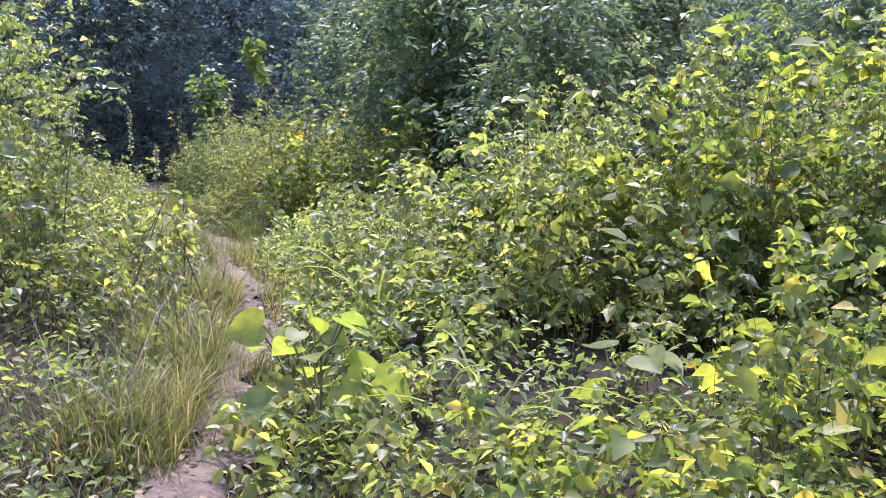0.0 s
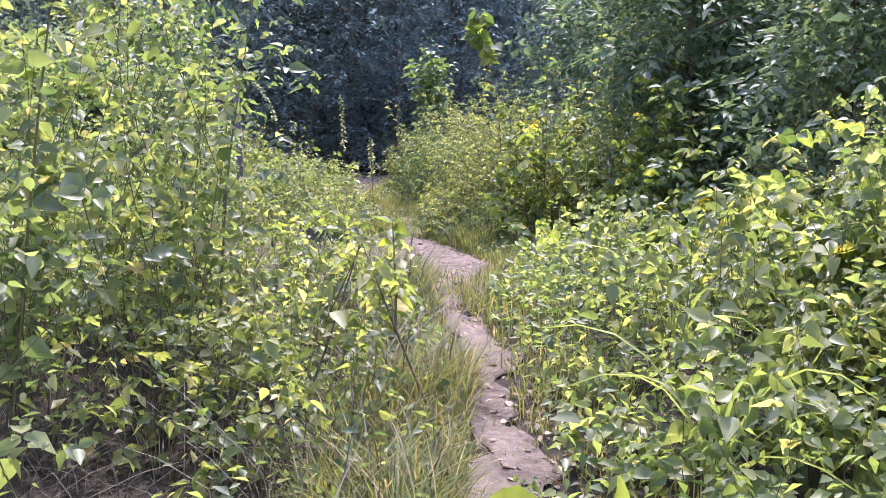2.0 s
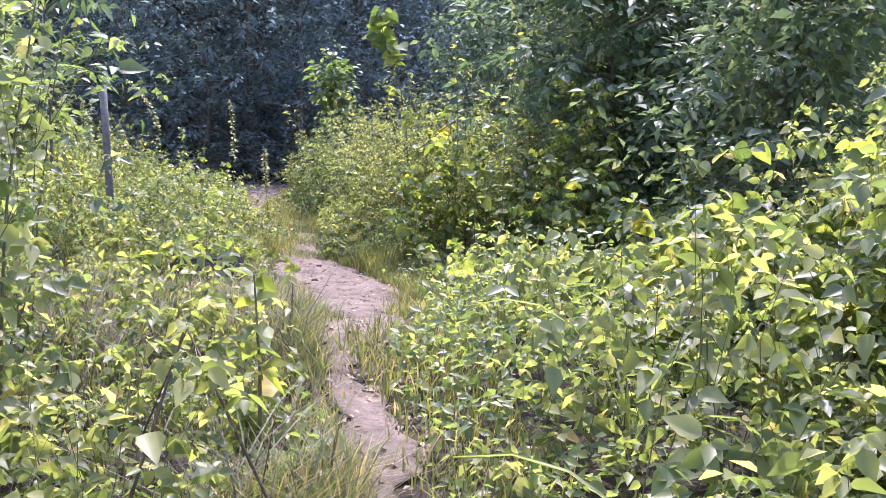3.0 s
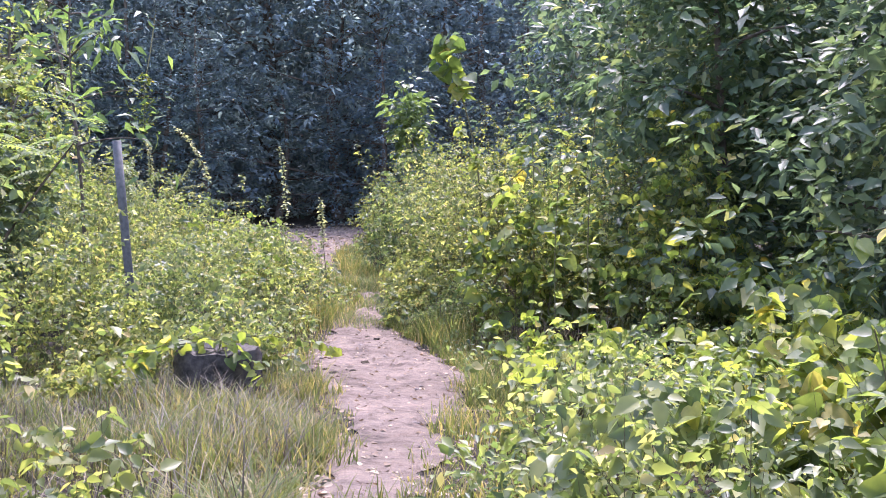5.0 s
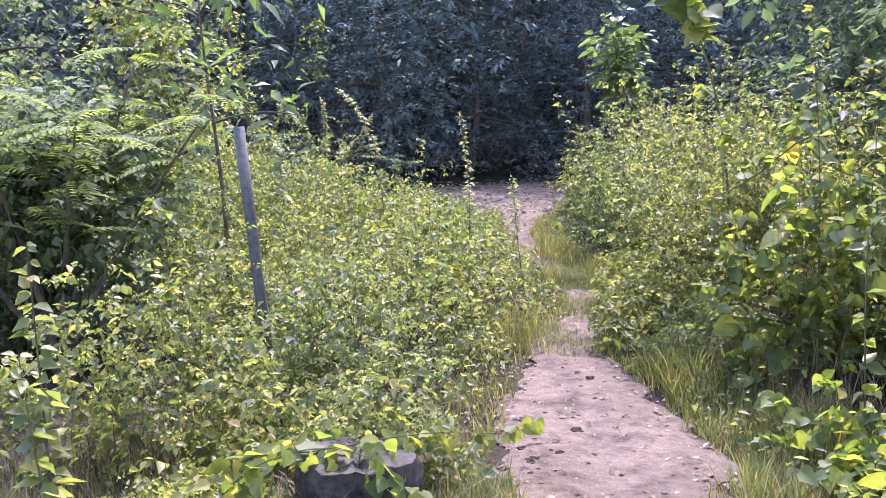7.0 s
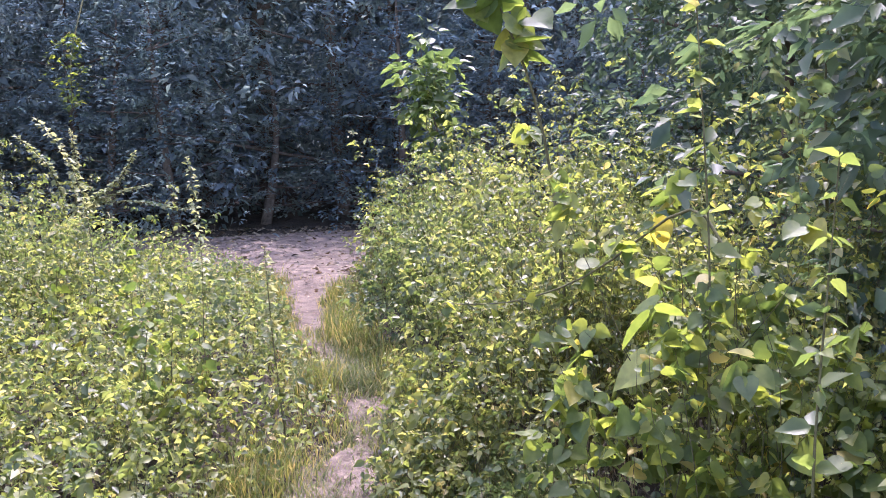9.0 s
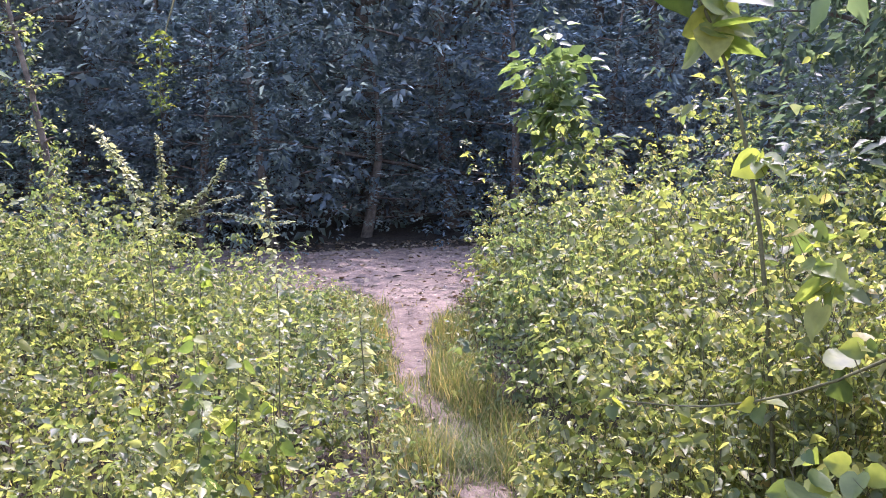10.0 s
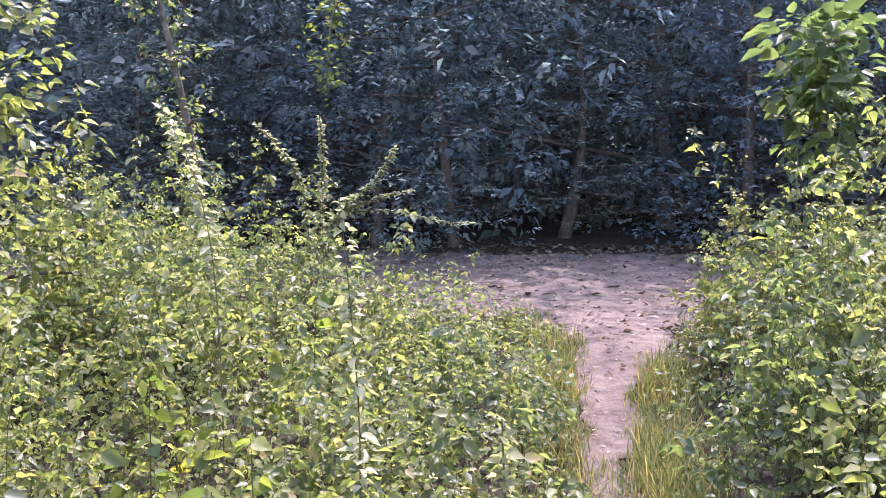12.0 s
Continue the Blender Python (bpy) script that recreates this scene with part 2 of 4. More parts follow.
def leaves(shape, at, axis, up, size):
    """Copies of a leaf shape at points, along axis, facing up: verts and tris."""
    v, f = shape
    a = unit(axis)
    s = unit(np.cross(a, up))
    n = np.cross(s, a)
    size = np.asarray(size)[:, None, None]
    out = at[:, None, :] + size * (v[None, :, 0:1] * s[:, None, :] + v[None, :, 1:2] * a[:, None, :] + v[None, :, 2:3] * n[:, None, :])
    tris = f[None] + (np.arange(len(at)) * len(v))[:, None, None]
    return out.reshape(-1, 3), tris.reshape(-1, 3)


def tubes(lines, radii, sides=4):
    """lines: (S, K, 3) centre lines; radii: (S, K). Verts and tris of all tubes."""
    s, k, _ = lines.shape
    tangent = unit(np.gradient(lines, axis=1))
    ref = np.where(abs(tangent[..., 2:3]) > 0.9, np.array((1.0, 0, 0)), np.array((0, 0, 1.0)))
    u = unit(np.cross(tangent, ref))
    w = np.cross(tangent, u)
    ang = np.arange(sides) * 2 * math.pi / sides
    ring = u[:, :, None] * np.cos(ang)[None, None, :, None] + w[:, :, None] * np.sin(ang)[None, None, :, None]
    verts = (lines[:, :, None] + ring * radii[:, :, None, None]).reshape(-1, 3)
    base = np.arange(s)[:, None, None] * k * sides + np.arange(k - 1)[None, :, None] * sides
    i, j = np.arange(sides), (np.arange(sides) + 1) % sides
    a, b, c, d = base + i, base + j, base + sides + j, base + sides + i
    tris = np.concatenate([np.stack([a, b, c], -1).reshape(-1, 3), np.stack([a, c, d], -1).reshape(-1, 3)])
    return verts, tris


def joined(pieces):
    verts, tris, n = [], [], 0
    for v, f in pieces:
        verts.append(v)
        tris.append(f + n)
        n += len(v)
    return np.concatenate(verts), np.concatenate(tris)


def sown(rng, x, y, rx, ry, h, stems, spacing, size, shape, reach=0.05, low=0.12, droop=0.5, dome=0.85):
    """Stems that fill a dome over an ellipse of ground, with leaves along them, in metres of the place."""
    r, th = np.sqrt(rng.random(stems)), rng.random(stems) * 2 * math.pi
    bx, by = x + rx * r * np.cos(th), y + ry * r * np.sin(th)
    ok = ~on_path(bx, by, np.where(by < 9, -0.03, 0.03)) & ~on_road(bx, by) & ~hollow(bx, by)
    bx, by, r, th = bx[ok], by[ok], r[ok], th[ok]
    n = len(bx)
    lump = 0.9 + 0.3 * np.sin(4.7 * bx + 2.1 * by + 3 * h) * np.sin(3.9 * by - 1.7 * bx)
    hh = h * np.sqrt(1 - (dome * r) ** 2) * rng.uniform(0.62, 1.08, n) * lump * np.where(rng.random(n) < 0.07, 1.3, 1.0)
    hh = np.where(abs(bx - np.interp(by, LANE_Y, LANE_X)) < 0.24, np.minimum(hh, 0.2), hh)
    lean = np.stack([np.cos(th) * rx * r, np.sin(th) * ry * r], -1) * 0.22 + rng.normal(0, 0.17, (n, 2)) * hh[:, None]
    k = 5
    t = np.linspace(0, 1, k)
    lines = np.empty((n, k, 3))
    kink = rng.normal(0, 0.05, (n, 2, k)) * np.sin(math.pi * t) * hh[:, None, None]
    lines[:, :, 0] = bx[:, None] + lean[:, 0:1] * t ** 1.6 + kink[:, 0]
    lines[:, :, 1] = by[:, None] + lean[:, 1:2] * t ** 1.6 + kink[:, 1]
    bz = land(bx, by)
    lines[:, :, 2] = bz[:, None] - 0.02 + hh[:, None] * t
    rad = (0.0012 + 0.0015 * hh)[:, None] * (1 - 0.75 * t)
    keep = ~walked(lines[:, -1, 0], lines[:, -1, 1], lines[:, -1, 2])
    stem = tubes(lines[keep], rad[keep], 3)
    # side shoots, each ending in a tuft of leaves that shares one slant
    tuft = 6
    per = np.maximum(2, (hh * (1 - low) / (spacing * tuft) * 1.25).astype(int))
    who = np.repeat(np.arange(n), per)
    tt = low + (1 - low) * rng.random(len(who)) ** 0.7
    az = rng.random(len(who)) * 2 * math.pi
    shoot = np.stack([np.cos(az), np.sin(az), rng.uniform(-0.1, 0.7, len(who))], -1)
    length = (reach + 0.09 * hh[who] * (1 - tt)) * rng.uniform(0.2, 1.5, len(who))
    at = np.stack([bx[who] + lean[who, 0] * tt ** 1.6, by[who] + lean[who, 1] * tt ** 1.6, bz[who] + hh[who] * tt], -1) + shoot * length[:, None]
    grow = rng.uniform(0.55, 1.25, len(who)) * (1.2 - 0.4 * tt)
    slant = np.stack([rng.normal(0, 0.75, len(who)), rng.normal(-0.15, 0.75, len(who)), 0.8 + 0 * tt], -1) + 0.5 * shoot
    w = np.repeat(np.arange(len(who)), tuft)
    m = len(w)
    la = np.tile(np.arange(tuft) * 2.4, len(who)) + np.repeat(rng.random(len(who)) * 6.28, tuft) + rng.normal(0, 0.25, m)
    out = np.stack([np.cos(la), np.sin(la), rng.normal(0, 0.45, m) - droop], -1) + 0.3 * shoot[w]
    base = at[w] + out * (0.012 * rng.random(m))[:, None] - shoot[w] * (np.tile(np.arange(tuft), len(who)) * 0.012 * rng.uniform(0.4, 1.4, m))[:, None]
    up = slant[w] + rng.normal(0, 0.4, (m, 3))
    sz = rng.uniform(size[0], size[1], m) * grow[w] * np.exp(rng.normal(0, 0.22, m))
    good = keep[who][w] & ~walked(base[:, 0], base[:, 1], base[:, 2]) & ~on_path(base[:, 0], base[:, 1], np.where(base[:, 1] < 9, -0.1, -0.05)) & (base[:, 2] > land(base[:, 0], base[:, 1]))
    return stem, leaves(shape, base[good], out[good], up[good], sz[good])


def local(piece, x, y, z):
    return piece[0] - np.array((x, y, z)), piece[1]


def bush(name, x, y, rx, ry, h, label, category="bush", group="", stems=60, spacing=0.03, size=(0.04, 0.08), shape=OVATE, mat=None, seed=1, wood=None, extra=(), **more):
    rng = np.random.default_rng(seed)
    z = float(land(x, y))
    st, lf = sown(rng, x, y, rx, ry, h, stems, spacing, size, shape, **more)
    root = thing(name, x, y, z, label, category, group)
    tagged(part("stem_growth", mesh("stem_growth", *local(st, x, y, z), wood or STEM), root), kind="stuff")
    part("foliage", mesh("foliage", *local(lf, x, y, z), mat or WEED, True), root)
    return root


def spray(rng, tips, count, spread, size, shape, droop=0.3):
    """Clumps of leaves round given points."""
    tuft = 8 if count >= 16 else 1
    hub = tips[np.repeat(np.arange(len(tips)), max(1, count // tuft))]
    off = rng.normal(0, 1, hub.shape) * spread
    hub = hub + off
    slant = np.stack([rng.normal(0, 0.65, len(hub)), rng.normal(0, 0.65, len(hub)), np.ones(len(hub))], -1) + 0.5 * unit(off)
    w = np.repeat(np.arange(len(hub)), tuft)
    jitter = rng.normal(0, 1, (len(w), 3))
    at = hub[w] + jitter * (0.45 * (size[0] + size[1]) / 2 if tuft > 1 else 0.0)
    out = unit(jitter) * np.array((1, 1, 0.4)) + 0.4 * unit(off)[w] + np.array((0, 0, -droop))
    up = slant[w] + rng.normal(0, 0.25, (len(w), 3))
    return leaves(shape, at, out, up, rng.uniform(size[0], size[1], len(w)) * rng.uniform(0.7, 1.2, len(w)))


# ---- ground, path, road ----
def graded(lo, hi, step, far):
    inner = np.arange(lo, hi + step / 2, step)
    grow = np.cumsum(step * 1.5 ** np.arange(1, 60))
    grow = grow[grow < far]
    return np.concatenate([(lo - grow)[::-1], inner, hi + grow])


def sheet(name, gx, gy, lift, keep, mat):
    xx, yy = np.meshgrid(gx, gy)
    v = np.stack([xx, yy, land(xx, yy) + lift(xx, yy)], -1).reshape(-1, 3)
    nx, ny = len(gx), len(gy)
    i = (np.arange(ny - 1)[:, None] * nx + np.arange(nx - 1)).ravel()
    if keep is not None:
        cx, cy = (v[i, 0] + v[i + nx + 1, 0]) / 2, (v[i, 1] + v[i + nx + 1, 1]) / 2
        i = i[keep(cx, cy)]
    tris = np.concatenate([np.stack([i, i + 1, i + nx + 1], -1), np.stack([i, i + nx + 1, i + nx], -1)])
    used, inverse = np.unique(tris, return_inverse=True)
    return new(name, mesh(name, v[used], inverse.reshape(-1, 3), mat, True))


def ripple(x, y):
    return 0.004 * np.sin(23 * x + 5 * np.sin(3 * y)) * np.sin(19 * y + 4 * np.sin(2.3 * x)) + 0.003 * np.sin(41 * x + 13 * y)


def edge_wave(x, y):
    return 0.05 * np.sin(5.1 * y + 1.3 * np.sin(3 * x)) + 0.03 * np.sin(13 * y + 4 * x) + 0.02 * np.sin(29 * (x + y))


ground = sheet("ground", graded(-16, 8, 0.2, 1500), graded(-1, 26, 0.2, 1500), lambda x, y: 0 * x, None, SOIL)
tagged(ground, "brown leafy soil under the weeds, reaching far away", "ground", kind="structure")
def strip(name, point, across, along, mat):
    """A sheet over (u, v), with u across in 0..1; point gives x and y."""
    uu, vv = np.meshgrid(across, along)
    xx, yy, lift = point(uu, vv)
    v = np.stack([xx, yy, land(xx, yy) + lift + ripple(xx, yy)], -1).reshape(-1, 3)
    nx = len(across)
    i = (np.arange(len(along) - 1)[:, None] * nx + np.arange(nx - 1)).ravel()
    return new(name, mesh(name, v, np.concatenate([np.stack([i, i + 1, i + nx + 1], -1), np.stack([i, i + nx + 1, i + nx], -1)]), mat, True))


def path_point(u, v):
    lo = np.interp(v, PATH_Y, PATH_L) + edge_wave(0.3 + 0 * v, v)
    hi = np.interp(v, PATH_Y, PATH_R) + edge_wave(1.7 + 0 * v, 1.1 * v)
    return lo + (hi - lo) * u, v, 0.019 - 0.012 * (2 * u - 1) ** 8


def road_point(u, v):
    d = -1.45 + 2.85 * u + 2 * edge_wave(u * 0.2 + 0 * v, 0.6 * v) * (2 * u - 1)
    return ROAD_P[0] + ROAD_D[0] * v + ROAD_N[0] * d, ROAD_P[1] + ROAD_D[1] * v + ROAD_N[1] * d, 0.02 - 0.028 * (2 * u - 1) ** 8


path = strip("path", path_point, np.linspace(0, 1, 19), np.arange(0, 18.3, 0.035), SAND)
tagged(path, "trodden pinkish sandy footpath between weeds", "path", kind="structure")
road = strip("road", road_point, np.linspace(0, 1, 41), np.arange(-24, 26, 0.08), SAND)
tagged(road, "wide dirt road strewn with dry leaves, shaded along the wood", "road", kind="structure")


# ---- grass and litter ----
def grass(name, spots, height, width, label, seed, bend=0.5, mat=None):
    """Blades at given spots (n, 2), as one growth."""
    rng = np.random.default_rng(seed)
    n = len(spots)
    h = rng.uniform(height[0], height[1], n) * rng.uniform(0.6, 1.0, n) * (0.8 + 0.4 * np.sin(4.1 * spots[:, 0] + 2 * np.sin(3.3 * spots[:, 1])))
    az = rng.random(n) * 2 * math.pi
    d = np.stack([np.cos(az), np.sin(az)], -1) * (h * rng.uniform(0.1, bend * 1.6, n))[:, None]
    side = np.stack([-np.sin(az), np.cos(az), np.zeros(n)], -1) * rng.uniform(width[0], width[1], n)[:, None]
    base = np.stack([spots[:, 0], spots[:, 1], land(spots[:, 0], spots[:, 1]) - 0.01], -1)
    rows = []
    for t, w in ((0, 1.0), (0.4, 0.9), (0.75, 0.6)):
        c = base + np.concatenate([d * t ** 2, (h * (t - 0.25 * t * t * bend))[:, None]], -1)
        rows += [c - side * w, c + side * w]
    rows.append(base + np.concatenate([d, (h * (1 - 0.25 * bend))[:, None]], -1))
    v = np.stack(rows, 1)
    f = np.array([(0, 1, 3), (0, 3, 2), (2, 3, 5), (2, 5, 4), (4, 5, 6)])
    tris = f[None] + (np.arange(n) * 7)[:, None, None]
    return tagged(new(name, mesh(name, v.reshape(-1, 3), tris.reshape(-1, 3), mat or GRASS)), label, "grass", kind="stuff")


def scatter(rng, n, x0, x1, y0, y1, test):
    p = np.stack([rng.uniform(x0, x1, n), rng.uniform(y0, y1, n)], -1)
    return p[test(p[:, 0], p[:, 1])]


rng = np.random.default_rng(5)
tufts = lambda x, y: np.sin(3.1 * x + 1.7 * np.sin(2.2 * y)) * np.sin(2.7 * y + 1.3 * np.sin(2.9 * x))
meadow = scatter(rng, 75000, -4.6, -1.6, 7.0, 11.2, lambda x, y: ~on_path(x, y, 0.02 + 0.08 * tufts(2 * x, 2 * y)) & (x < np.interp(y, PATH_Y, PATH_L)) & (np.hypot(x + 3.1, y - 10.05) > 0.42) & (rng.random(len(x)) < 0.5 + 0.5 * tufts(x, y)))
grass("meadow_grass", meadow, (0.06, 0.24), (0.0015, 0.0035), "sunlit yellow-green grass beside the footpath", 11)
verge = scatter(rng, 260000, -9, 0.6, 3.0, 18.6, lambda x, y: ~on_path(x, y, -0.05 + 0.07 * tufts(3 * x, 3 * y)) & on_path(x, y, 0.4) & ~on_road(x, y, -0.05))
grass("verge_grass", verge, (0.05, 0.2), (0.0015, 0.0035), "fine straw and green grass along the path edges", 12)
tread = scatter(rng, 160000, -6, 0.4, 3.0, 17.5, lambda x, y: on_path(x, y, 0.05) & ~((y > 9.5) & (y < 12.7)) & (tufts(2.3 * x, 1.9 * y) > np.where((y > 12.7) & (y < 15.0), -0.75, np.where(y < 9.5, -0.3 + 3.0 * (x - np.interp(y, PATH_Y, PATH_L)), 0.35))) & (rng.random(len(x)) < 0.8))
grass("path_grass", tread, (0.03, 0.15), (0.0015, 0.003), "short dry grass growing through the path", 13)
over = scatter(rng, 90000, -6, -3, 12.7, 15.6, lambda x, y: on_path(x, y, 0.0) & (rng.random(len(x)) < 1.1 - abs(y - 14.1) * 0.7))
grass("path_grass", over, (0.05, 0.18), (0.0015, 0.0032), "yellow-green grass and straw overgrowing the narrow path", 17, 0.8)
fringe = scatter(rng, 60000, -6, -3, 12.7, 17.2, lambda x, y: ~on_path(x, y, 0.0) & on_path(x, y, 0.28) & (rng.random(len(x)) < 0.7 + 0.4 * tufts(2 * x, 2 * y)))
grass("path_grass", fringe, (0.08, 0.28), (0.0015, 0.003), "yellow-green grass fringing the narrow path", 24)
edge = scatter(rng, 60000, -2.3, -0.4, 4.6, 8.7, lambda x, y: (x < np.interp(y, PATH_Y, PATH_L) + 0.03) & (x > np.interp(y, PATH_Y, PATH_L) - 0.34) & (rng.random(len(x)) < 0.75 + 0.4 * tufts(2 * x, 2 * y)))
grass("path_grass", edge, (0.08, 0.3), (0.0015, 0.0032), "soft green and straw grass leaning over the narrow path", 19, 0.8)
skirt = scatter(rng, 9000, -3.75, -2.6, 9.6, 10.6, lambda x, y: (np.hypot((x + 3.12) / 1.25, y - 10.2) > 0.2) & (np.hypot(x + 3.12, y - 10.2) < 0.5) & ~on_path(x, y, 0.0) & (rng.random(len(x)) < 0.55))
grass("stump_grass", skirt, (0.06, 0.2), (0.0015, 0.0032), "straw and green grass tufts round the tree stump", 20, 0.6)
right = scatter(rng, 42000, -3.2, -1.2, 10.6, 13.4, lambda x, y: ~on_path(x, y, 0.02) & on_path(x, y, 0.75))
grass("border_grass", right, (0.1, 0.32), (0.0015, 0.0035), "taller golden grass at the foot of the bushes", 14)

thatch = scatter(rng, 12000, -4.2, -0.6, 2.6, 8.2, lambda x, y: ~on_path(x, y, 0.04) & (x < np.interp(y, PATH_Y, PATH_L)) & (abs(x - np.interp(y, LANE_Y, LANE_X)) > 0.22))
grass("dry_thatch", thatch, (0.12, 0.55), (0.001, 0.0028), "tangled brown dead stalks under the weeds", 15, 0.9, DEAD)
thatch = scatter(rng, 15000, -4.6, -1.6, 7.4, 11.0, lambda x, y: ~on_path(x, y, 0.06) & (x < np.interp(y, PATH_Y, PATH_L)))
grass("dry_thatch", thatch, (0.06, 0.3), (0.001, 0.0025), "brown dead stalks mixed into the grass", 18, 0.9, DEAD)
thatch = scatter(rng, 9000, -3.4, -0.8, 11.0, 17.5, lambda x, y: ~on_path(x, y, 0.15) & on_path(x, y, 1.0) & (x > np.interp(y, PATH_Y, PATH_R)))
grass("dry_thatch", thatch, (0.12, 0.6), (0.001, 0.0028), "dead brown stalks at the foot of the bushes", 16, 0.5, DEAD)


def litter(name, spots, size, label, seed):
    rng = np.random.default_rng(seed)
    n = len(spots)
    at = np.stack([spots[:, 0], spots[:, 1], land(spots[:, 0], spots[:, 1]) + 0.013 + rng.random(n) * 0.009], -1)
    out = np.stack([rng.normal(0, 1, n), rng.normal(0, 1, n), rng.normal(0, 0.15, n)], -1)
    up = np.stack([rng.normal(0, 0.3, n), rng.normal(0, 0.3, n), np.ones(n)], -1)
    return tagged(new(name, mesh(name, *leaves(OVATE, at, out, up, rng.uniform(size[0], size[1], n)), DRY)), label, "leaf litter", kind="stuff")


litter("path_litter", scatter(rng, 60000, -7, 0.6, 3, 18, lambda x, y: on_path(x, y, 0.2) & (rng.random(len(x)) < np.where(y < 9.0, 1.0, 0.6))), (0.012, 0.04), "dry brown leaf scraps on the footpath", 21)
litter("road_litter", scatter(rng, 60000, -18, 2, 11, 26, lambda x, y: on_road(x, y, 0.6)), (0.025, 0.08), "dry fallen leaves on the dirt road", 22)


def pebbles(name, spots, label, seed):
    rng = np.random.default_rng(seed)
    n = len(spots)
    oct_v = np.array([(1, 0, 0), (-1, 0, 0), (0, 1, 0), (0, -1, 0), (0, 0, 0.6), (0, 0, -0.6)])
    oct_f = np.array([(0, 2, 4), (2, 1, 4), (1, 3, 4), (3, 0, 4), (2, 0, 5), (1, 2, 5), (3, 1, 5), (0, 3, 5)])
    s = rng.uniform(0.004, 0.016, n) * rng.uniform(0.5, 1.6, n)
    v = oct_v[None] * s[:, None, None] * rng.uniform(0.6, 1.4, (n, 6, 1))
    v = v + np.stack([spots[:, 0], spots[:, 1], land(spots[:, 0], spots[:, 1]) + 0.016], -1)[:, None]
    return tagged(new(name, mesh(name, v, oct_f[None] + (np.arange(n) * 6)[:, None, None], STONE)), label, "pebbles", kind="stuff")


pebbles("pebbles", scatter(rng, 3000, -7.5, 0.6, 4, 19, lambda x, y: on_path(x, y, -0.02) | on_road(x, y)), "small grey pebbles lying on the sand", 23)


# ---- undergrowth: the low carpet of weeds ----
def carpet(name, x0, x1, y0, y1, test, h, density, label, seed, mat=None, size=(0.022, 0.055), shape=SPRAY):
    rng = np.random.default_rng(seed)
    p = scatter(rng, int(density * (x1 - x0) * (y1 - y0)), x0, x1, y0, y1, test)
    n = len(p)
    top = h(p[:, 0], p[:, 1]) * (0.75 + 0.35 * tufts(1.7 * p[:, 0], 1.9 * p[:, 1]))
    top = np.where(abs(p[:, 0] - np.interp(p[:, 1], LANE_Y, LANE_X)) < 0.22, np.minimum(top, 0.17), top)
    z = land(p[:, 0], p[:, 1]) + top * rng.random(n) ** 0.6
    at = np.stack([p[:, 0], p[:, 1], z], -1)
    out = np.stack([rng.normal(0, 1, n), rng.normal(0, 1, n), rng.normal(-0.3, 0.5, n)], -1)
    up = np.stack([rng.normal(0, 0.7, n), rng.normal(-0.1, 0.7, n), np.ones(n)], -1)
    return tagged(new(name, mesh(name, *leaves(shape, at, out, up, rng.uniform(size[0], size[1], n)), mat or WEED)), label, "weeds", kind="stuff")


off_way = lambda x, y: ~on_path(x, y, 0.05) & ~on_road(x, y, 0.1) & ~hollow(x, y)
carpet("weed_carpet", -1.4, 4.5, 2.5, 11.5, lambda x, y: off_way(x, y) & (x > np.interp(y, PATH_Y, PATH_R)), lambda x, y: np.clip(0.18 + 0.35 * (x - np.interp(y, PATH_Y, PATH_R)), 0.15, 0.45), 1300, "low leafy weeds covering the slope", 31)
carpet("weed_carpet", -5.0, -0.4, 2.0, 7.6, lambda x, y: off_way(x, y) & (x < np.interp(y, PATH_Y, PATH_L)), lambda x, y: np.clip(0.1 + 0.35 * (np.interp(y, PATH_Y, PATH_L) - x), 0.1, 0.5), 1100, "low weeds and dry stalks beneath tall stems", 32)
carpet("weed_carpet", -10.5, -3.4, 10.6, 18.6, lambda x, y: off_way(x, y) & (x < np.interp(y, PATH_Y, PATH_L)), lambda x, y: np.clip(0.12 + 0.4 * (np.interp(y, PATH_Y, PATH_L) - x), 0.1, 0.55), 800, "low yellow-green weeds covering the bank", 33)
carpet("weed_carpet", -5.6, 3.0, 11.5, 19.0, lambda x, y: off_way(x, y) & (x > np.interp(y, PATH_Y, PATH_R)), lambda x, y: np.clip(0.1 + 0.35 * (x - np.interp(y, PATH_Y, PATH_R)), 0.1, 0.5), 500, "low weeds at the foot of the bushes", 34)

# ---- weed clumps and bushes, in the order of the walk ----
LEFT_TALL = "tall thin-stemmed weeds with small sunlit leaves and dry stalks"
RIGHT_WEED = "sunlit leafy weed clump with pale green leaves"
for i, (x, y, rx, ry, h) in enumerate([(-1.95, 5.2, 0.4, 0.6, 1.3), (-2.25, 6.35, 0.33, 0.5, 1.6), (-2.75, 5.6, 0.6, 0.7, 1.7), (-2.75, 7.1, 0.5, 0.6, 1.6), (-3.4, 6.3, 0.7, 0.8, 1.9), (-3.7, 7.9, 0.5, 0.5, 1.1), (-1.45, 4.2, 0.35, 0.6, 0.7), (-2.2, 4.4, 0.5, 0.7, 1.2), (-1.6, 5.9, 0.3, 0.5, 0.55), (-1.85, 6.9, 0.35, 0.5, 0.55), (-2.3, 7.6, 0.4, 0.4, 0.45)]):
    bush("tall_weeds", x, y, rx, ry, h, LEFT_TALL, "weeds", "tall weeds beside the path", 42, 0.0165, (0.022, 0.053), seed=100 + i, dome=0.5, low=0.05)
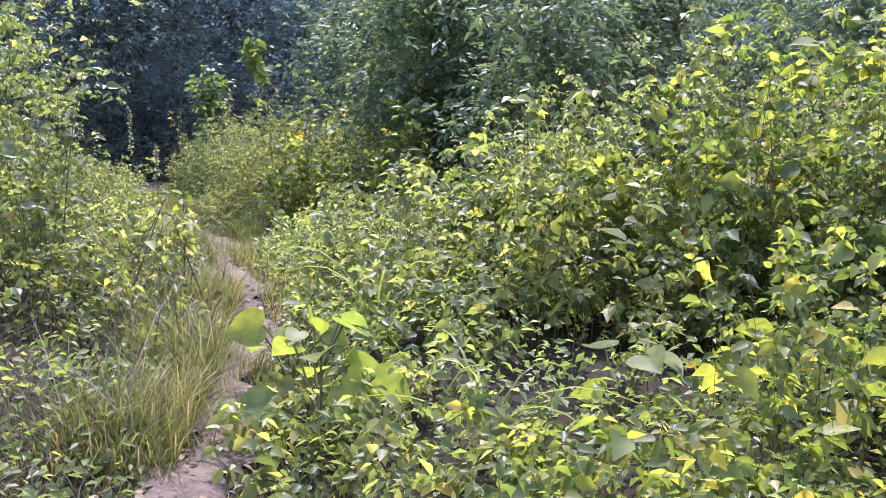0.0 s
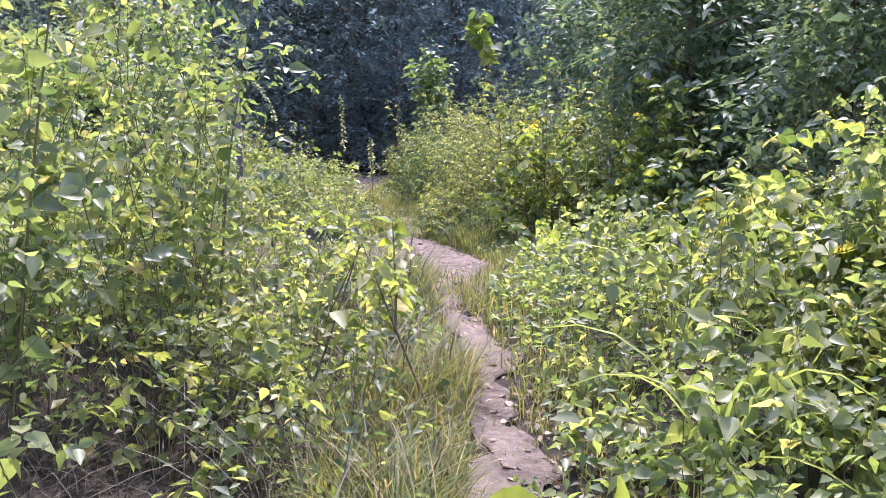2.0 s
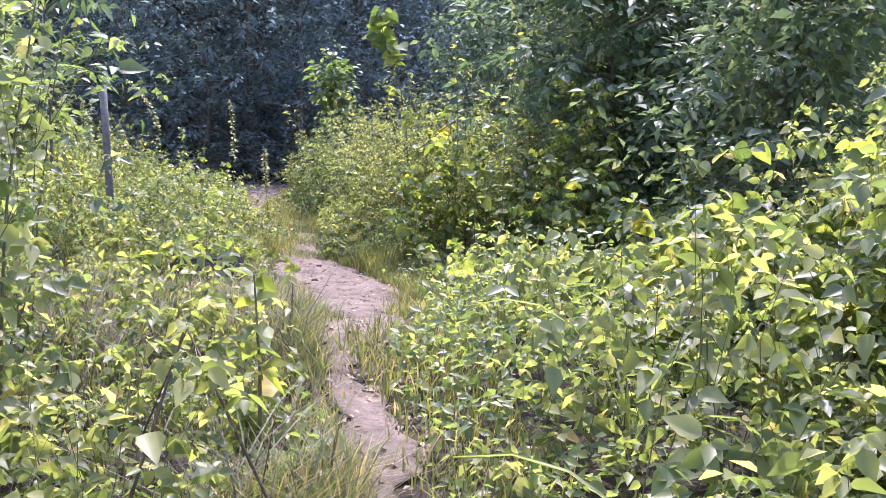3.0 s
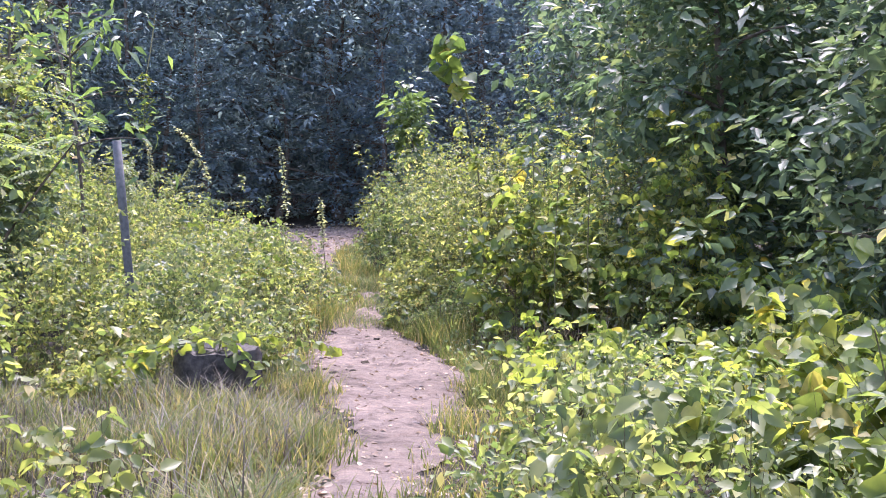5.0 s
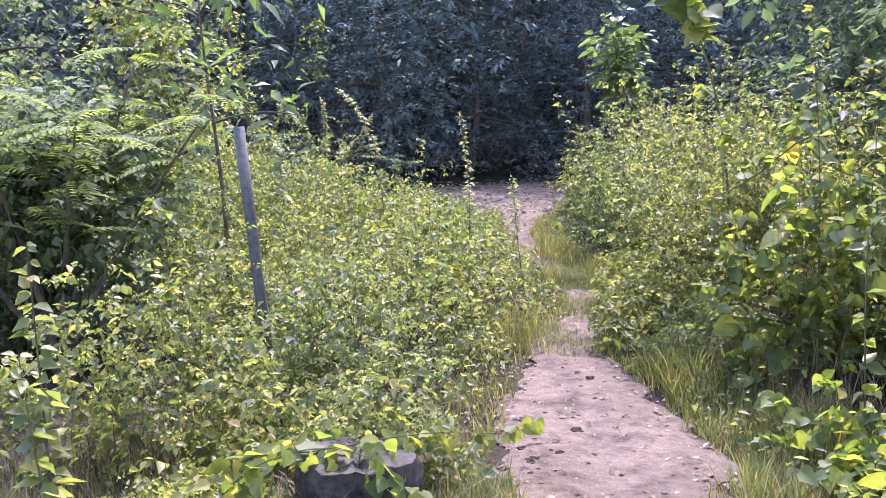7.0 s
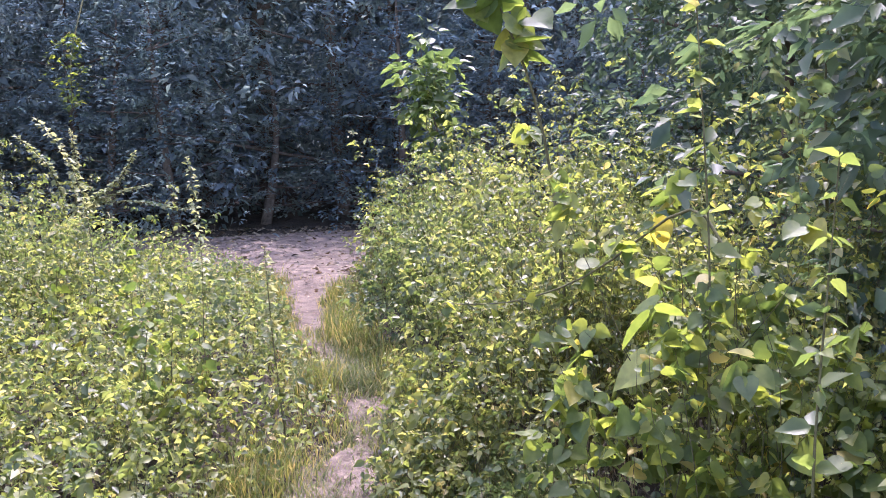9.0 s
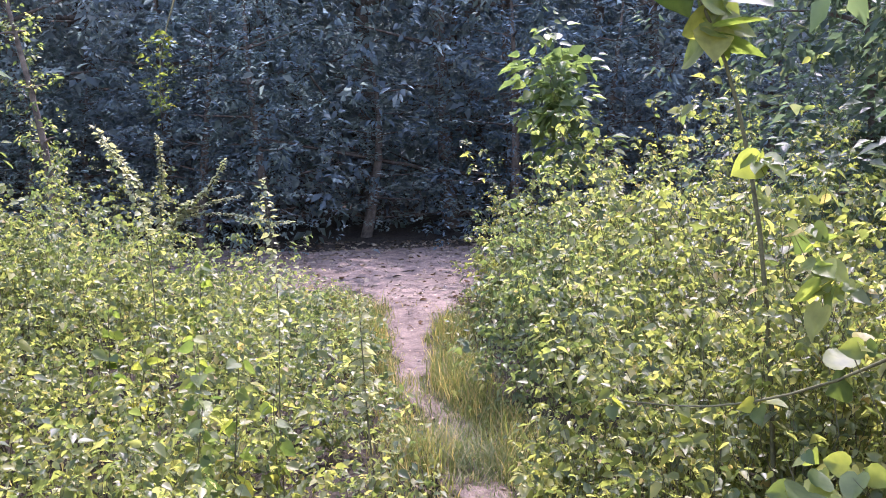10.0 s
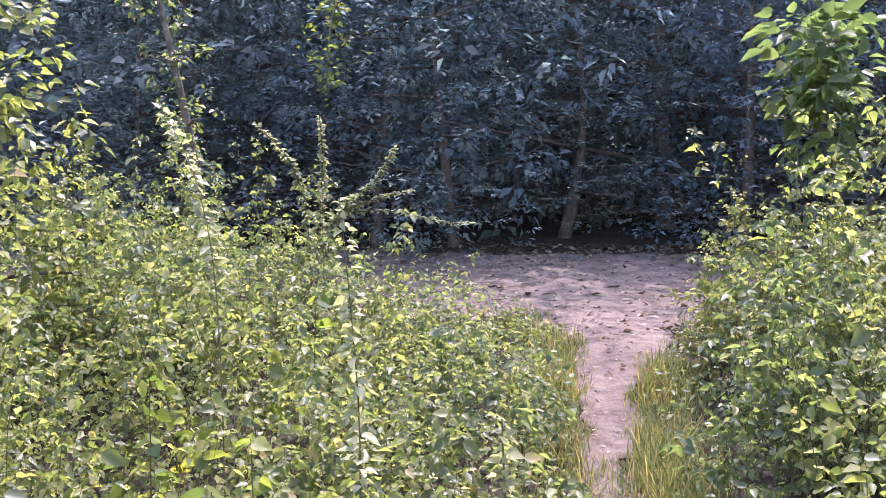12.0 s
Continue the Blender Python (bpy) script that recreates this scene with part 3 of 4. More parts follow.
for i, (x, y, rx, ry, h) in enumerate([(-0.2, 4.7, 0.5, 0.6, 0.38), (0.6, 4.3, 0.5, 0.6, 0.55), (1.4, 4.8, 0.6, 0.6, 0.85), (-0.25, 5.9, 0.45, 0.6, 0.55), (0.5, 6.2, 0.5, 0.45, 1.05), (1.3, 6.1, 0.6, 0.7, 1.4), (2.2, 5.9, 0.7, 0.7, 1.65), (-0.35, 6.9, 0.45, 0.6, 0.85), (0.35, 7.2, 0.55, 0.6, 1.15), (1.2, 7.6, 0.65, 0.7, 1.4), (2.2, 7.6, 0.7, 0.8, 1.65), (-0.7, 8.1, 0.45, 0.6, 0.6), (0.0, 8.5, 0.6, 0.6, 0.7), (0.9, 8.9, 0.6, 0.7, 0.8), (1.9, 9.2, 0.7, 0.8, 0.95), (-1.0, 9.4, 0.5, 0.6, 0.5), (-0.2, 9.9, 0.6, 0.6, 0.6), (0.7, 10.3, 0.6, 0.7, 0.65), (-1.2, 10.6, 0.5, 0.5, 0.5), (-0.3, 11.1, 0.6, 0.5, 0.6), (3.2, 6.9, 0.8, 0.9, 1.85), (3.0, 8.9, 0.8, 0.9, 1.2), (2.3, 4.2, 0.7, 0.7, 1.1), (0.3, 8.6, 0.35, 0.4, 1.55)]):
    big = i in (12, 13, 16, 17, 19)
    near = y < 8 and not big
    bush("weed_clump", x, y, rx, ry, h * (1.15 if x > 1 and y < 8.5 else 1.0), "broad-leaved creeping weeds in full sun" if big else RIGHT_WEED, "weeds", "weeds on the slope", 92, 0.022 if big else 0.0185, (0.05, 0.095) if big else (0.028, 0.068) if near else (0.026, 0.06), HEART if big else OVATE, BROAD if big or i in (1, 2, 5, 10, 22) else WEED, seed=200 + i)
for i, (x, y, rx, ry, h) in enumerate([(-4.0, 11.3, 0.5, 0.5, 0.8), (-4.9, 11.0, 0.6, 0.6, 0.9), (-4.3, 12.3, 0.55, 0.6, 0.8), (-5.2, 12.2, 0.6, 0.7, 0.92), (-4.35, 13.2, 0.55, 0.6, 0.68), (-5.2, 13.5, 0.6, 0.7, 0.85), (-6.2, 13.2, 0.7, 0.8, 1.25), (-4.95, 14.4, 0.5, 0.6, 0.7), (-5.9, 14.8, 0.6, 0.7, 0.95), (-7.0, 14.7, 0.7, 0.8, 1.18), (-7.45, 15.5, 0.6, 0.6, 1.15), (-6.3, 15.9, 0.55, 0.55, 0.45), (-7.15, 16.1, 0.7, 0.7, 0.78), (-8.0, 16.4, 0.7, 0.8, 1.22), (-7.3, 17.1, 0.6, 0.5, 0.32), (-8.5, 17.3, 0.5, 0.45, 0.5), (-4.4, 10.5, 0.45, 0.5, 0.9), (-4.9, 9.7, 0.6, 0.6, 0.55), (-5.8, 10.4, 0.7, 0.7, 0.5), (-9.2, 17.2, 0.7, 0.8, 0.95), (-5.45, 15.5, 0.4, 0.5, 0.5), (-6.45, 16.9, 0.4, 0.35, 0.22), (-3.75, 10.65, 0.35, 0.4, 0.5), (-3.2, 10.58, 0.26, 0.16, 0.5), (-3.6, 9.95, 0.2, 0.25, 0.3), (-7.9, 15.4, 0.7, 0.7, 1.2)]):
    bush("weed_clump", x, y, rx, ry, h, "yellow-green nettle-like weeds glowing in the sun", "weeds", "weeds on the bank", 112, 0.015, (0.018, 0.048), seed=300 + i)
for i, (x, y, rx, ry, h) in enumerate([(-2.65, 13.6, 0.45, 0.45, 1.2), (-2.0, 14.2, 0.7, 0.8, 1.6), (-3.1, 14.3, 0.45, 0.6, 1.15), (-2.9, 15.2, 0.7, 0.7, 1.5), (-3.9, 15.6, 0.45, 0.6, 1.1), (-4.0, 16.6, 0.6, 0.6, 1.35), (-4.7, 17.3, 0.4, 0.5, 1.0), (-1.5, 13.0, 0.6, 0.6, 1.3), (-3.2, 17.2, 0.8, 0.8, 1.6), (-4.6, 18.0, 0.4, 0.4, 0.9), (-3.05, 13.15, 0.28, 0.3, 0.5), (-3.45, 13.9, 0.25, 0.35, 0.5), (-2.6, 12.75, 0.25, 0.25, 0.4)]):
    bush("bush", x, y, rx, ry, h, "dense sunlit bush of small yellow-green leaves", "bush", "bushes along the path", 130, 0.015, (0.019, 0.049), seed=400 + i, dome=0.75)
for i, (x, y, rx, ry, h) in enumerate([(-2.0, 12.6, 0.38, 0.4, 1.25), (-1.35, 12.1, 0.5, 0.45, 0.9), (-1.0, 12.9, 0.6, 0.5, 1.5), (-0.4, 12.3, 0.6, 0.5, 1.0), (-1.5, 11.4, 0.45, 0.4, 0.5), (0.25, 7.1, 0.35, 0.35, 1.0), (1.1, 6.9, 0.5, 0.4, 1.6), (1.9, 6.7, 0.5, 0.5, 1.75)]):
    bush("creeper_mound", x, y, rx, ry, h, "mound of large-leaved creeper over dark hollows", "creeper", "creeper mounds", 58, 0.025, (0.035, 0.075), HEART, BROAD, seed=450 + i, low=0.6 if i in (1, 4) else 0.12)


# ---- thicket behind the bushes ----
def sapling(name, x, y, h, label, category, seed, limbs=7, clump=60, spread=0.22, size=(0.06, 0.12), shape=OVATE, mat=None, trunk=0.03, bare=0.3, group="", wide=0.45):
    rng = np.random.default_rng(seed)
    z = float(land(x, y))
    root = thing(name, x, y, z, label, category, group)
    t = np.linspace(0, 1, 9)
    bend = rng.normal(0, 0.06 * h, 2)
    stem = np.stack([bend[0] * t ** 2 + 0.02 * h * np.sin(5 * t), bend[1] * t ** 2 + 0.02 * h * np.cos(4 * t) - 0.02 * h, h * t - 0.03], -1)
    part("trunk", mesh("trunk", *tubes(stem[None], (trunk * (1 - 0.8 * t))[None], 7), BARK, True), root)
    tips = []
    for k in range(limbs):
        f = bare + (1 - bare) * (k + rng.random()) / limbs
        i = min(7, int(f * 8))
        az = k * 2.4 + rng.normal(0, 0.3)
        reach = h * wide * (1.15 - 0.7 * f) * rng.uniform(0.7, 1.2)
        d = np.array((math.cos(az), math.sin(az), rng.uniform(0.1, 0.6))) * reach
        u = np.linspace(0, 1, 6)
        limb = stem[i] + d * u[:, None] + np.array((0, 0, -0.25 * reach)) * (u[:, None] ** 2)
        part("limb", mesh("limb", *tubes(limb[None], (trunk * 0.45 * (1 - 0.8 * u))[None], 5), BARK, True), root)
        tips += [limb[2], limb[3], limb[4], limb[5]]
    tips.append(stem[-1])
    part("crown", mesh("crown", *spray(rng, np.array(tips), clump, spread, size, shape), mat or THICKET, True), root)
    return root


# the last two trees are added to cast shade over the creeper mounds
for i, (x, y, h, w) in enumerate([(-1.0, 15.2, 3.6, 0.35), (0.4, 14.4, 3.4, 0.4), (1.9, 13.8, 3.6, 0.4), (3.4, 12.6, 3.6, 0.4), (-0.4, 16.6, 4.2, 0.4), (-1.9, 17.4, 3.8, 0.35), (1.6, 16.0, 4.5, 0.4), (4.8, 11.0, 3.6, 0.4), (4.0, 15.0, 4.6, 0.4), (-2.6, 19.0, 3.4, 0.35), (5.6, 8.6, 3.2, 0.4), (-0.2, 18.6, 4.4, 0.4), (0.35, 12.1, 2.9, 0.32), (-0.9, 13.9, 3.3, 0.28)]):
    sapling("thicket_tree", x, y, h, "dark vine-hung tree with small glinting leaves", "tree", 500 + i, 16, 130, 0.32, (0.05, 0.14), SPRAY, trunk=0.05, bare=0.08, group="trees of the thicket", wide=w)
sapling("compound_leaved_sapling", -4.42, 17.55, 2.0, "sapling with pointed fresh green leaves", "sapling", 531, 8, 16, 0.09, (0.07, 0.125), OVATE, FRESH, 0.016, 0.66, wide=0.17)
sapling("drooping_sapling", -5.7, 12.7, 2.7, "slender sapling with drooping pointed leaves", "sapling", 532, 9, 7, 0.13, (0.1, 0.2), LANCE, FRESH, 0.018, 0.5, wide=0.3)
sapling("creeper_hung_tree", -7.75, 14.55, 2.5, "small tree smothered in round creeper leaves", "tree", 533, 13, 96, 0.2, (0.035, 0.08), OVATE, WEED, 0.05, 0.15, wide=0.24)
sapling("creeper_hung_tree", -9.0, 13.6, 3.0, "small tree smothered in round creeper leaves", "tree", 534, 13, 85, 0.26, (0.04, 0.09), OVATE, THICKET, 0.05, 0.12, wide=0.4)

sapling("creeper_column", -8.75, 16.9, 3.5, "slender trunk wrapped in climbing leaves", "tree", 535, 16, 20, 0.09, (0.03, 0.06), OVATE, WEED, 0.04, 0.1, wide=0.05)


def feathery_shrub(x, y, h, seed, fronds=70):
    """Shrub whose fronds carry rows of narrow leaflets."""
    rng = np.random.default_rng(seed)
    z = float(land(x, y))
    root = thing("feathery_shrub", x, y, z, "spreading shrub with feathery sunlit fronds above deep shade", "shrub")
    t = np.linspace(0, 1, 7)
    at, out, up, size = [], [], [], []
    for k in range(7):
        az = k * 0.9 + rng.normal(0, 0.2)
        reach = rng.uniform(0.5, 1.0)
        limb = np.stack([math.cos(az) * reach * t ** 1.3, math.sin(az) * reach * t ** 1.3, h * rng.uniform(0.75, 1.0) * t - 0.03], -1)
        part("limb", mesh("limb", *tubes(limb[None], (0.022 * (1 - 0.75 * t))[None], 6), BARK, True), root)
        for q in range(fronds // 7):
            base = limb[rng.integers(4, 7)] + rng.normal(0, 0.06, 3)
            fa = rng.random() * 6.28
            d = np.array((math.cos(fa), math.sin(fa), 0.15)) * rng.uniform(0.28, 0.5)
            for pair in range(13):
                f = (pair + 1) / 13
                p = base + d * f + np.array((0, 0, -0.14 * f * f))
                side = np.array((-d[1], d[0], -0.02))
                for sign in (-1, 1):
                    at.append(p)
                    out.append(side * sign + d * 0.35)
                    up.append((0.1 * sign, 0, 1))
                    size.append(0.115 * math.sin(0.5 + 2.3 * f))
    part("fronds", mesh("fronds", *leaves(LANCE, np.array(at), np.array(out), np.array(up, float), size), FEATHER), root)
    return root


# dark-leaved bushes added as stand-ins for the deep shade below the fronds
for i, (x, y, rx, ry, h) in enumerate([(-6.2, 11.7, 0.6, 0.6, 1.05), (-6.9, 12.4, 0.7, 0.7, 1.3), (-7.0, 11.0, 0.7, 0.7, 1.0)]):
    bush("shaded_bush", x, y, rx, ry, h, "added dark-leaved bush filling the shade beneath feathery fronds", "bush", "shaded bushes", 90, 0.025, (0.04, 0.09), OVATE, THICKET, seed=550 + i, dome=0.6)
# extra crown, added only to keep sunlight off the hollow
sapling("shade_tree", -5.9, 11.6, 1.45, "low dark-leaved tree added under feathery fronds to shade the hollow", "tree", 543, 12, 96, 0.2, (0.04, 0.08), OVATE, THICKET, 0.03, 0.62, wide=0.5)
feathery_shrub(-5.75, 11.35, 1.78, 541, 112)
feathery_shrub(-6.6, 11.8, 1.9, 542, 84)


# ---- wood beyond the road ----
def forest_tree(seed, h, low):
    """A tree with limbs from near the ground; its parts' meshes are shared by the copies."""
    rng = np.random.default_rng(seed)
    root = thing("tree", 0, 0, 0, "dark shaded woodland tree with dense foliage", "tree", "trees of the wood")
    t = np.linspace(0, 1, 10)
    stem = np.stack([0.03 * h * np.sin(3 * t + seed), 0.03 * h * np.sin(2.3 * t), h * t - 0.1], -1)
    part("trunk", mesh("trunk", *tubes(stem[None], (0.016 * h * (1 - 0.85 * t))[None], 8), BARK, True), root)
    tips = []
    for k in range(16):
        f = low + (0.97 - low) * (k + rng.random()) / 16
        i = min(8, int(f * 9))
        az = k * 2.4 + rng.normal(0, 0.3)
        reach = h * 0.29 * (1.2 - 0.8 * f) * rng.uniform(0.8, 1.2)
        u = np.linspace(0, 1, 6)
        d = np.array((math.cos(az), math.sin(az), rng.uniform(0.0, 0.4))) * reach
        limb = stem[i] + d * u[:, None]
        part("limb", mesh("limb", *tubes(limb[None], (0.005 * h * (1 - 0.8 * u))[None], 5), BARK, True), root)
        tips += list(limb[2:])
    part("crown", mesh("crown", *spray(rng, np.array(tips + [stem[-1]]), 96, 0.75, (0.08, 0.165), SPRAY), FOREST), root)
    return root


rng = np.random.default_rng(77)
models = [forest_tree(600 + k, 8.0, 0.06 + 0.03 * k) for k in range(4)]
spots, firsts = [], []
for row, (back, height, gap) in enumerate([(1.8, 2.8, 1.0), (2.7, 5.4, 1.4), (4.0, 7.5, 1.8), (6.2, 10.0, 2.6)]):
    s = -10.5 - row
    while s < 22 + row:
        p = ROAD_P + ROAD_D * (s + rng.uniform(-0.6, 0.6)) + ROAD_N * (back + rng.uniform(-0.2, 0.7))
        spots.append((p, height * rng.uniform(0.6, 1.3) / 8.0))
        s += gap
for i, (p, k) in enumerate(spots):
    model = models[i % 4]
    at = Matrix.Translation((p[0], p[1], float(land(p[0], p[1])))) @ Matrix.Rotation(rng.random() * 6.28, 4, "Z") @ Matrix.Diagonal((max(k, 0.5) * rng.uniform(0.8, 1.2), max(k, 0.5), k, 1))
    if i >= 4:
        copy_thing(model, at)
    else:
        firsts.append((model, at))
for model, at in firsts:
    model.matrix_basis = at

rng = np.random.default_rng(78)
n = 90000
a, b = rng.uniform(-34, 44, n), rng.uniform(12.0, 20.0, n)
p = ROAD_P + a[:, None] * ROAD_D + b[:, None] * ROAD_N
at = np.stack([p[:, 0], p[:, 1], 15.0 * rng.random(n)], -1)
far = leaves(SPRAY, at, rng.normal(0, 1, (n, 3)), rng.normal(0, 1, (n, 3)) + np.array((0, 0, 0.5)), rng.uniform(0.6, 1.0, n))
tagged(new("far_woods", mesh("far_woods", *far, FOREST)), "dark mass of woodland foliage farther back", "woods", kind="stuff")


# ---- single things ----
def stump(x, y):
    rng = np.random.default_rng(3)
    z = float(land(x, y))
    root = thing("tree_stump", x, y, z, "dark weathered tree stump standing in the grass", "tree stump")
    n, k = 46, 9
    ang = np.arange(n) * 2 * math.pi / n
    rim = 0.2 * (1 + 0.09 * np.sin(3 * ang + 1) + 0.05 * np.sin(7 * ang) + 0.04 * np.sin(19 * ang + 2 * np.sin(3 * ang)) + rng.normal(0, 0.02, n))
    rows = []
    for j in range(k):
        f = j / (k - 1)
        r = rim * (1.13 - 0.16 * f + 0.02 * math.sin(9 * f)) * (1 + rng.normal(0, 0.025, n))
        top = 0.255 + 0.008 * np.sin(2 * ang + 0.6) + 0.004 * np.sin(9 * ang)
        rows.append(np.stack([r * np.cos(ang), 0.8 * r * np.sin(ang), -0.04 + (top + 0.04) * f], -1))
    v = np.concatenate(rows)
    i = np.arange(n)
    tris = []
    for j in range(k - 1):
        a, b = j * n + i, j * n + (i + 1) % n
        tris += [np.stack([a, b, b + n], -1), np.stack([a, b + n, a + n], -1)]
    part("bark", mesh("bark", v, np.concatenate(tris), STUMP), root, "rough dark stump bark")
    c = np.concatenate([rows[-1] * np.array((0.99, 0.99, 1)), rows[-1] * np.array((0.6, 0.6, 0.98)) + rng.normal(0, 0.006, (n, 3)), [(0, 0, 0.247)]])
    tris = np.concatenate([np.stack([i, (i + 1) % n, n + (i + 1) % n], -1), np.stack([i, n + (i + 1) % n, n + i], -1), np.stack([n + i, n + (i + 1) % n, 0 * i + 2 * n], -1)])
    part("cut_top", mesh("cut_top", c, tris, STUMP_TOP), root, "pale grey weathered cut face")
    return root


stump(-3.12, 10.25)


def post(x, y, h, lean):
    z = float(land(x, y))
    root = thing("fence_post", x, y, z, "grey steel pipe post leaning among the weeds", "post")
    t = np.linspace(0, 1, 5)
    line = np.stack([lean[0] * t, lean[1] * t, (h + 0.1) * t - 0.1], -1)
    v, f = tubes(np.concatenate([line, line[::-1] - np.array((0, 0, 0.0))])[None], np.concatenate([np.full(5, 0.027), np.full(5, 0.023)])[None], 14)
    part("pipe", mesh("pipe", v, f, STEEL, True), root)
    return root


post(-4.32, 11.38, 1.36, (-0.13, 0.03))


def stalk(name, points, label, seed, leaf=(0.04, 0.075), per=96, radius=0.005, shape=OVATE, mat=None, category="weed stalk", group="tall stalks", start=0.12, bunch=0.0):
    """A long stem through a few points, set with small leaves in whorls."""
    rng = np.random.default_rng(seed)
    pts = np.array(points, float)
    u = np.linspace(0, len(pts) - 1, 14)
    line = np.stack([np.interp(u, np.arange(len(pts)), pts[:, c]) for c in range(3)], -1)
    for _ in range(2):
        line[1:-1] = (line[:-2] + 2 * line[1:-1] + line[2:]) / 4
    x, y, z = line[0]
    root = thing(name, x, y, z, label, category, group)
    t = np.linspace(0, 1, 14)
    st = tubes(line[None], (radius * (1 - 0.7 * t))[None], 5)
    part("stem", mesh("stem", *local(st, x, y, z), STEM, True), root)
    f = np.repeat(np.linspace(start, 0.99, per // 3), 3) * 13
    at = np.stack([np.interp(f, np.arange(14), line[:, c]) for c in range(3)], -1)
    az = rng.random(len(f)) * 6.28
    slack = 0.9 if len(shape[0]) > 6 else 0.4
    out = np.stack([np.cos(az), np.sin(az), rng.normal(0.3 - 0.8 * slack, 0.4, len(f))], -1)
    up = np.stack([rng.normal(0, slack, len(f)), rng.normal(0, slack, len(f)), np.full(len(f), 0.7)], -1)
    at = at + rng.normal(0, 1, at.shape) * bunch * np.sin(math.pi * np.clip((f / 13 - start) / (1 - start), 0.1, 0.9))[:, None]
    at = at + out * (0.03 * rng.random(len(f)))[:, None] * slack
    size = rng.uniform(leaf[0], leaf[1], len(f)) * (1.25 - 0.6 * f / 13)
    part("foliage", mesh("foliage", *local(leaves(shape, at, out, up, size), x, y, z), mat or WEED), root)
    return root


SPIKE = "upright flowering stalk with tiered small leaves"
stalk("flower_stalk", [(-4.25, 13.45, 0.0), (-4.3, 13.5, 0.5), (-4.28, 13.5, 0.9), (-4.36, 13.54, 1.33)], SPIKE, 701, radius=0.0028, leaf=(0.025, 0.048), mat=PALE, start=0.55)
stalk("flower_stalk", [(-5.22, 13.95, 0.0), (-5.25, 14.0, 0.7), (-5.36, 14.08, 1.1), (-5.54, 14.15, 1.35), (-5.77, 14.23, 1.49)], SPIKE, 702, radius=0.003, leaf=(0.025, 0.05), per=110, mat=PALE, start=0.45)
stalk("flower_stalk", [(-3.95, 13.6, 0.0), (-4.0, 13.6, 0.5), (-4.05, 13.65, 0.9)], SPIKE, 703, leaf=(0.03, 0.055), mat=PALE, start=0.5)
stalk("flower_stalk", [(-5.6, 13.2, 0.0), (-5.6, 13.25, 0.7), (-5.66, 13.3, 1.15)], SPIKE, 704, mat=PALE, start=0.55)
BARE = "arching branch set with tiny pale leaves"
for k, pts in enumerate([[(-8.29, 17.62, 0.05), (-8.24, 17.66, 0.58), (-7.88, 17.98, 0.63), (-7.55, 18.21, 0.51), (-7.31, 18.32, 0.51)], [(-8.29, 17.62, 0.05), (-8.26, 17.66, 0.68), (-8.28, 17.73, 1.04), (-8.34, 17.76, 1.32)], [(-8.34, 17.62, 0.05), (-8.38, 17.63, 0.68), (-8.52, 17.62, 1.00), (-8.84, 17.57, 1.27)], [(-8.24, 17.63, 0.05), (-8.15, 17.71, 0.63), (-7.92, 17.89, 0.81), (-7.78, 17.98, 1.09)], [(-8.24, 17.62, 0.05), (-8.20, 17.71, 0.58), (-7.97, 17.89, 0.69), (-7.69, 18.08, 0.77)]]):
    stalk("arching_branch", pts, BARE, 710 + k, mat=PALE, leaf=(0.04, 0.07), per=170, radius=0.011, category="branch", group="arching branches by the road")


def dead_twig(points, radius=0.0045, label="dark dead twig leaning among grass"):
    pts = np.array(points, float)
    x, y, z = pts[0]
    v, f = tubes((pts - pts[0])[None], np.linspace(radius, radius * 0.5, len(pts))[None], 5)
    ob = new("dead_twig", mesh("dead_twig", v, f, TWIG, True))
    ob.location = (x, y, z)
    return tagged(ob, label, "twig", "dead twigs")


dead_twig([(-1.22, 6.4, 0.36), (-1.3, 6.32, 0.6), (-1.367, 6.21, 0.845), (-1.5, 6.3, 0.6)])
dead_twig([(-1.5, 6.1, 0.33), (-1.44, 6.15, 0.55), (-1.37, 6.2, 0.84)])
dead_twig([(-3.1, 10.9, 0.02), (-2.6, 10.95, 0.025), (-2.1, 11.05, 0.022)], 0.008, "thin root lying across the sandy path")

# creeper over the stump and a few trailing vines
stalk("trailing_vine", [(-3.8, 10.35, 0.1), (-3.5, 10.15, 0.36), (-3.2, 10.1, 0.4), (-2.95, 10.4, 0.43), (-2.75, 10.75, 0.3), (-2.95, 11.35, 0.14)], "leafy vine trailing over the stump", 730, (0.04, 0.09), 60, 0.004, HEART, BROAD, "vine", "vines")
stalk("trailing_vine", [(-3.5, 9.85, 0.16), (-3.38, 9.98, 0.38), (-3.15, 10.12, 0.45), (-2.9, 10.15, 0.4), (-2.78, 10.1, 0.22)], "leafy vine trailing over the stump", 732, (0.035, 0.08), 66, 0.003, HEART, BROAD, "vine", "vines", 0.1, 0.05)
stalk("broad_leaved_sapling", [(-2.6, 13.62, 0.0), (-2.66, 13.6, 1.1), (-2.76, 13.52, 1.65), (-2.9, 13.48, 1.95), (-2.95, 13.5, 2.2)], "sapling with large round yellow-green leaves", 731, (0.12, 0.18), 42, 0.009, HEART, BROAD, "sapling", "saplings", 0.6, 0.07)


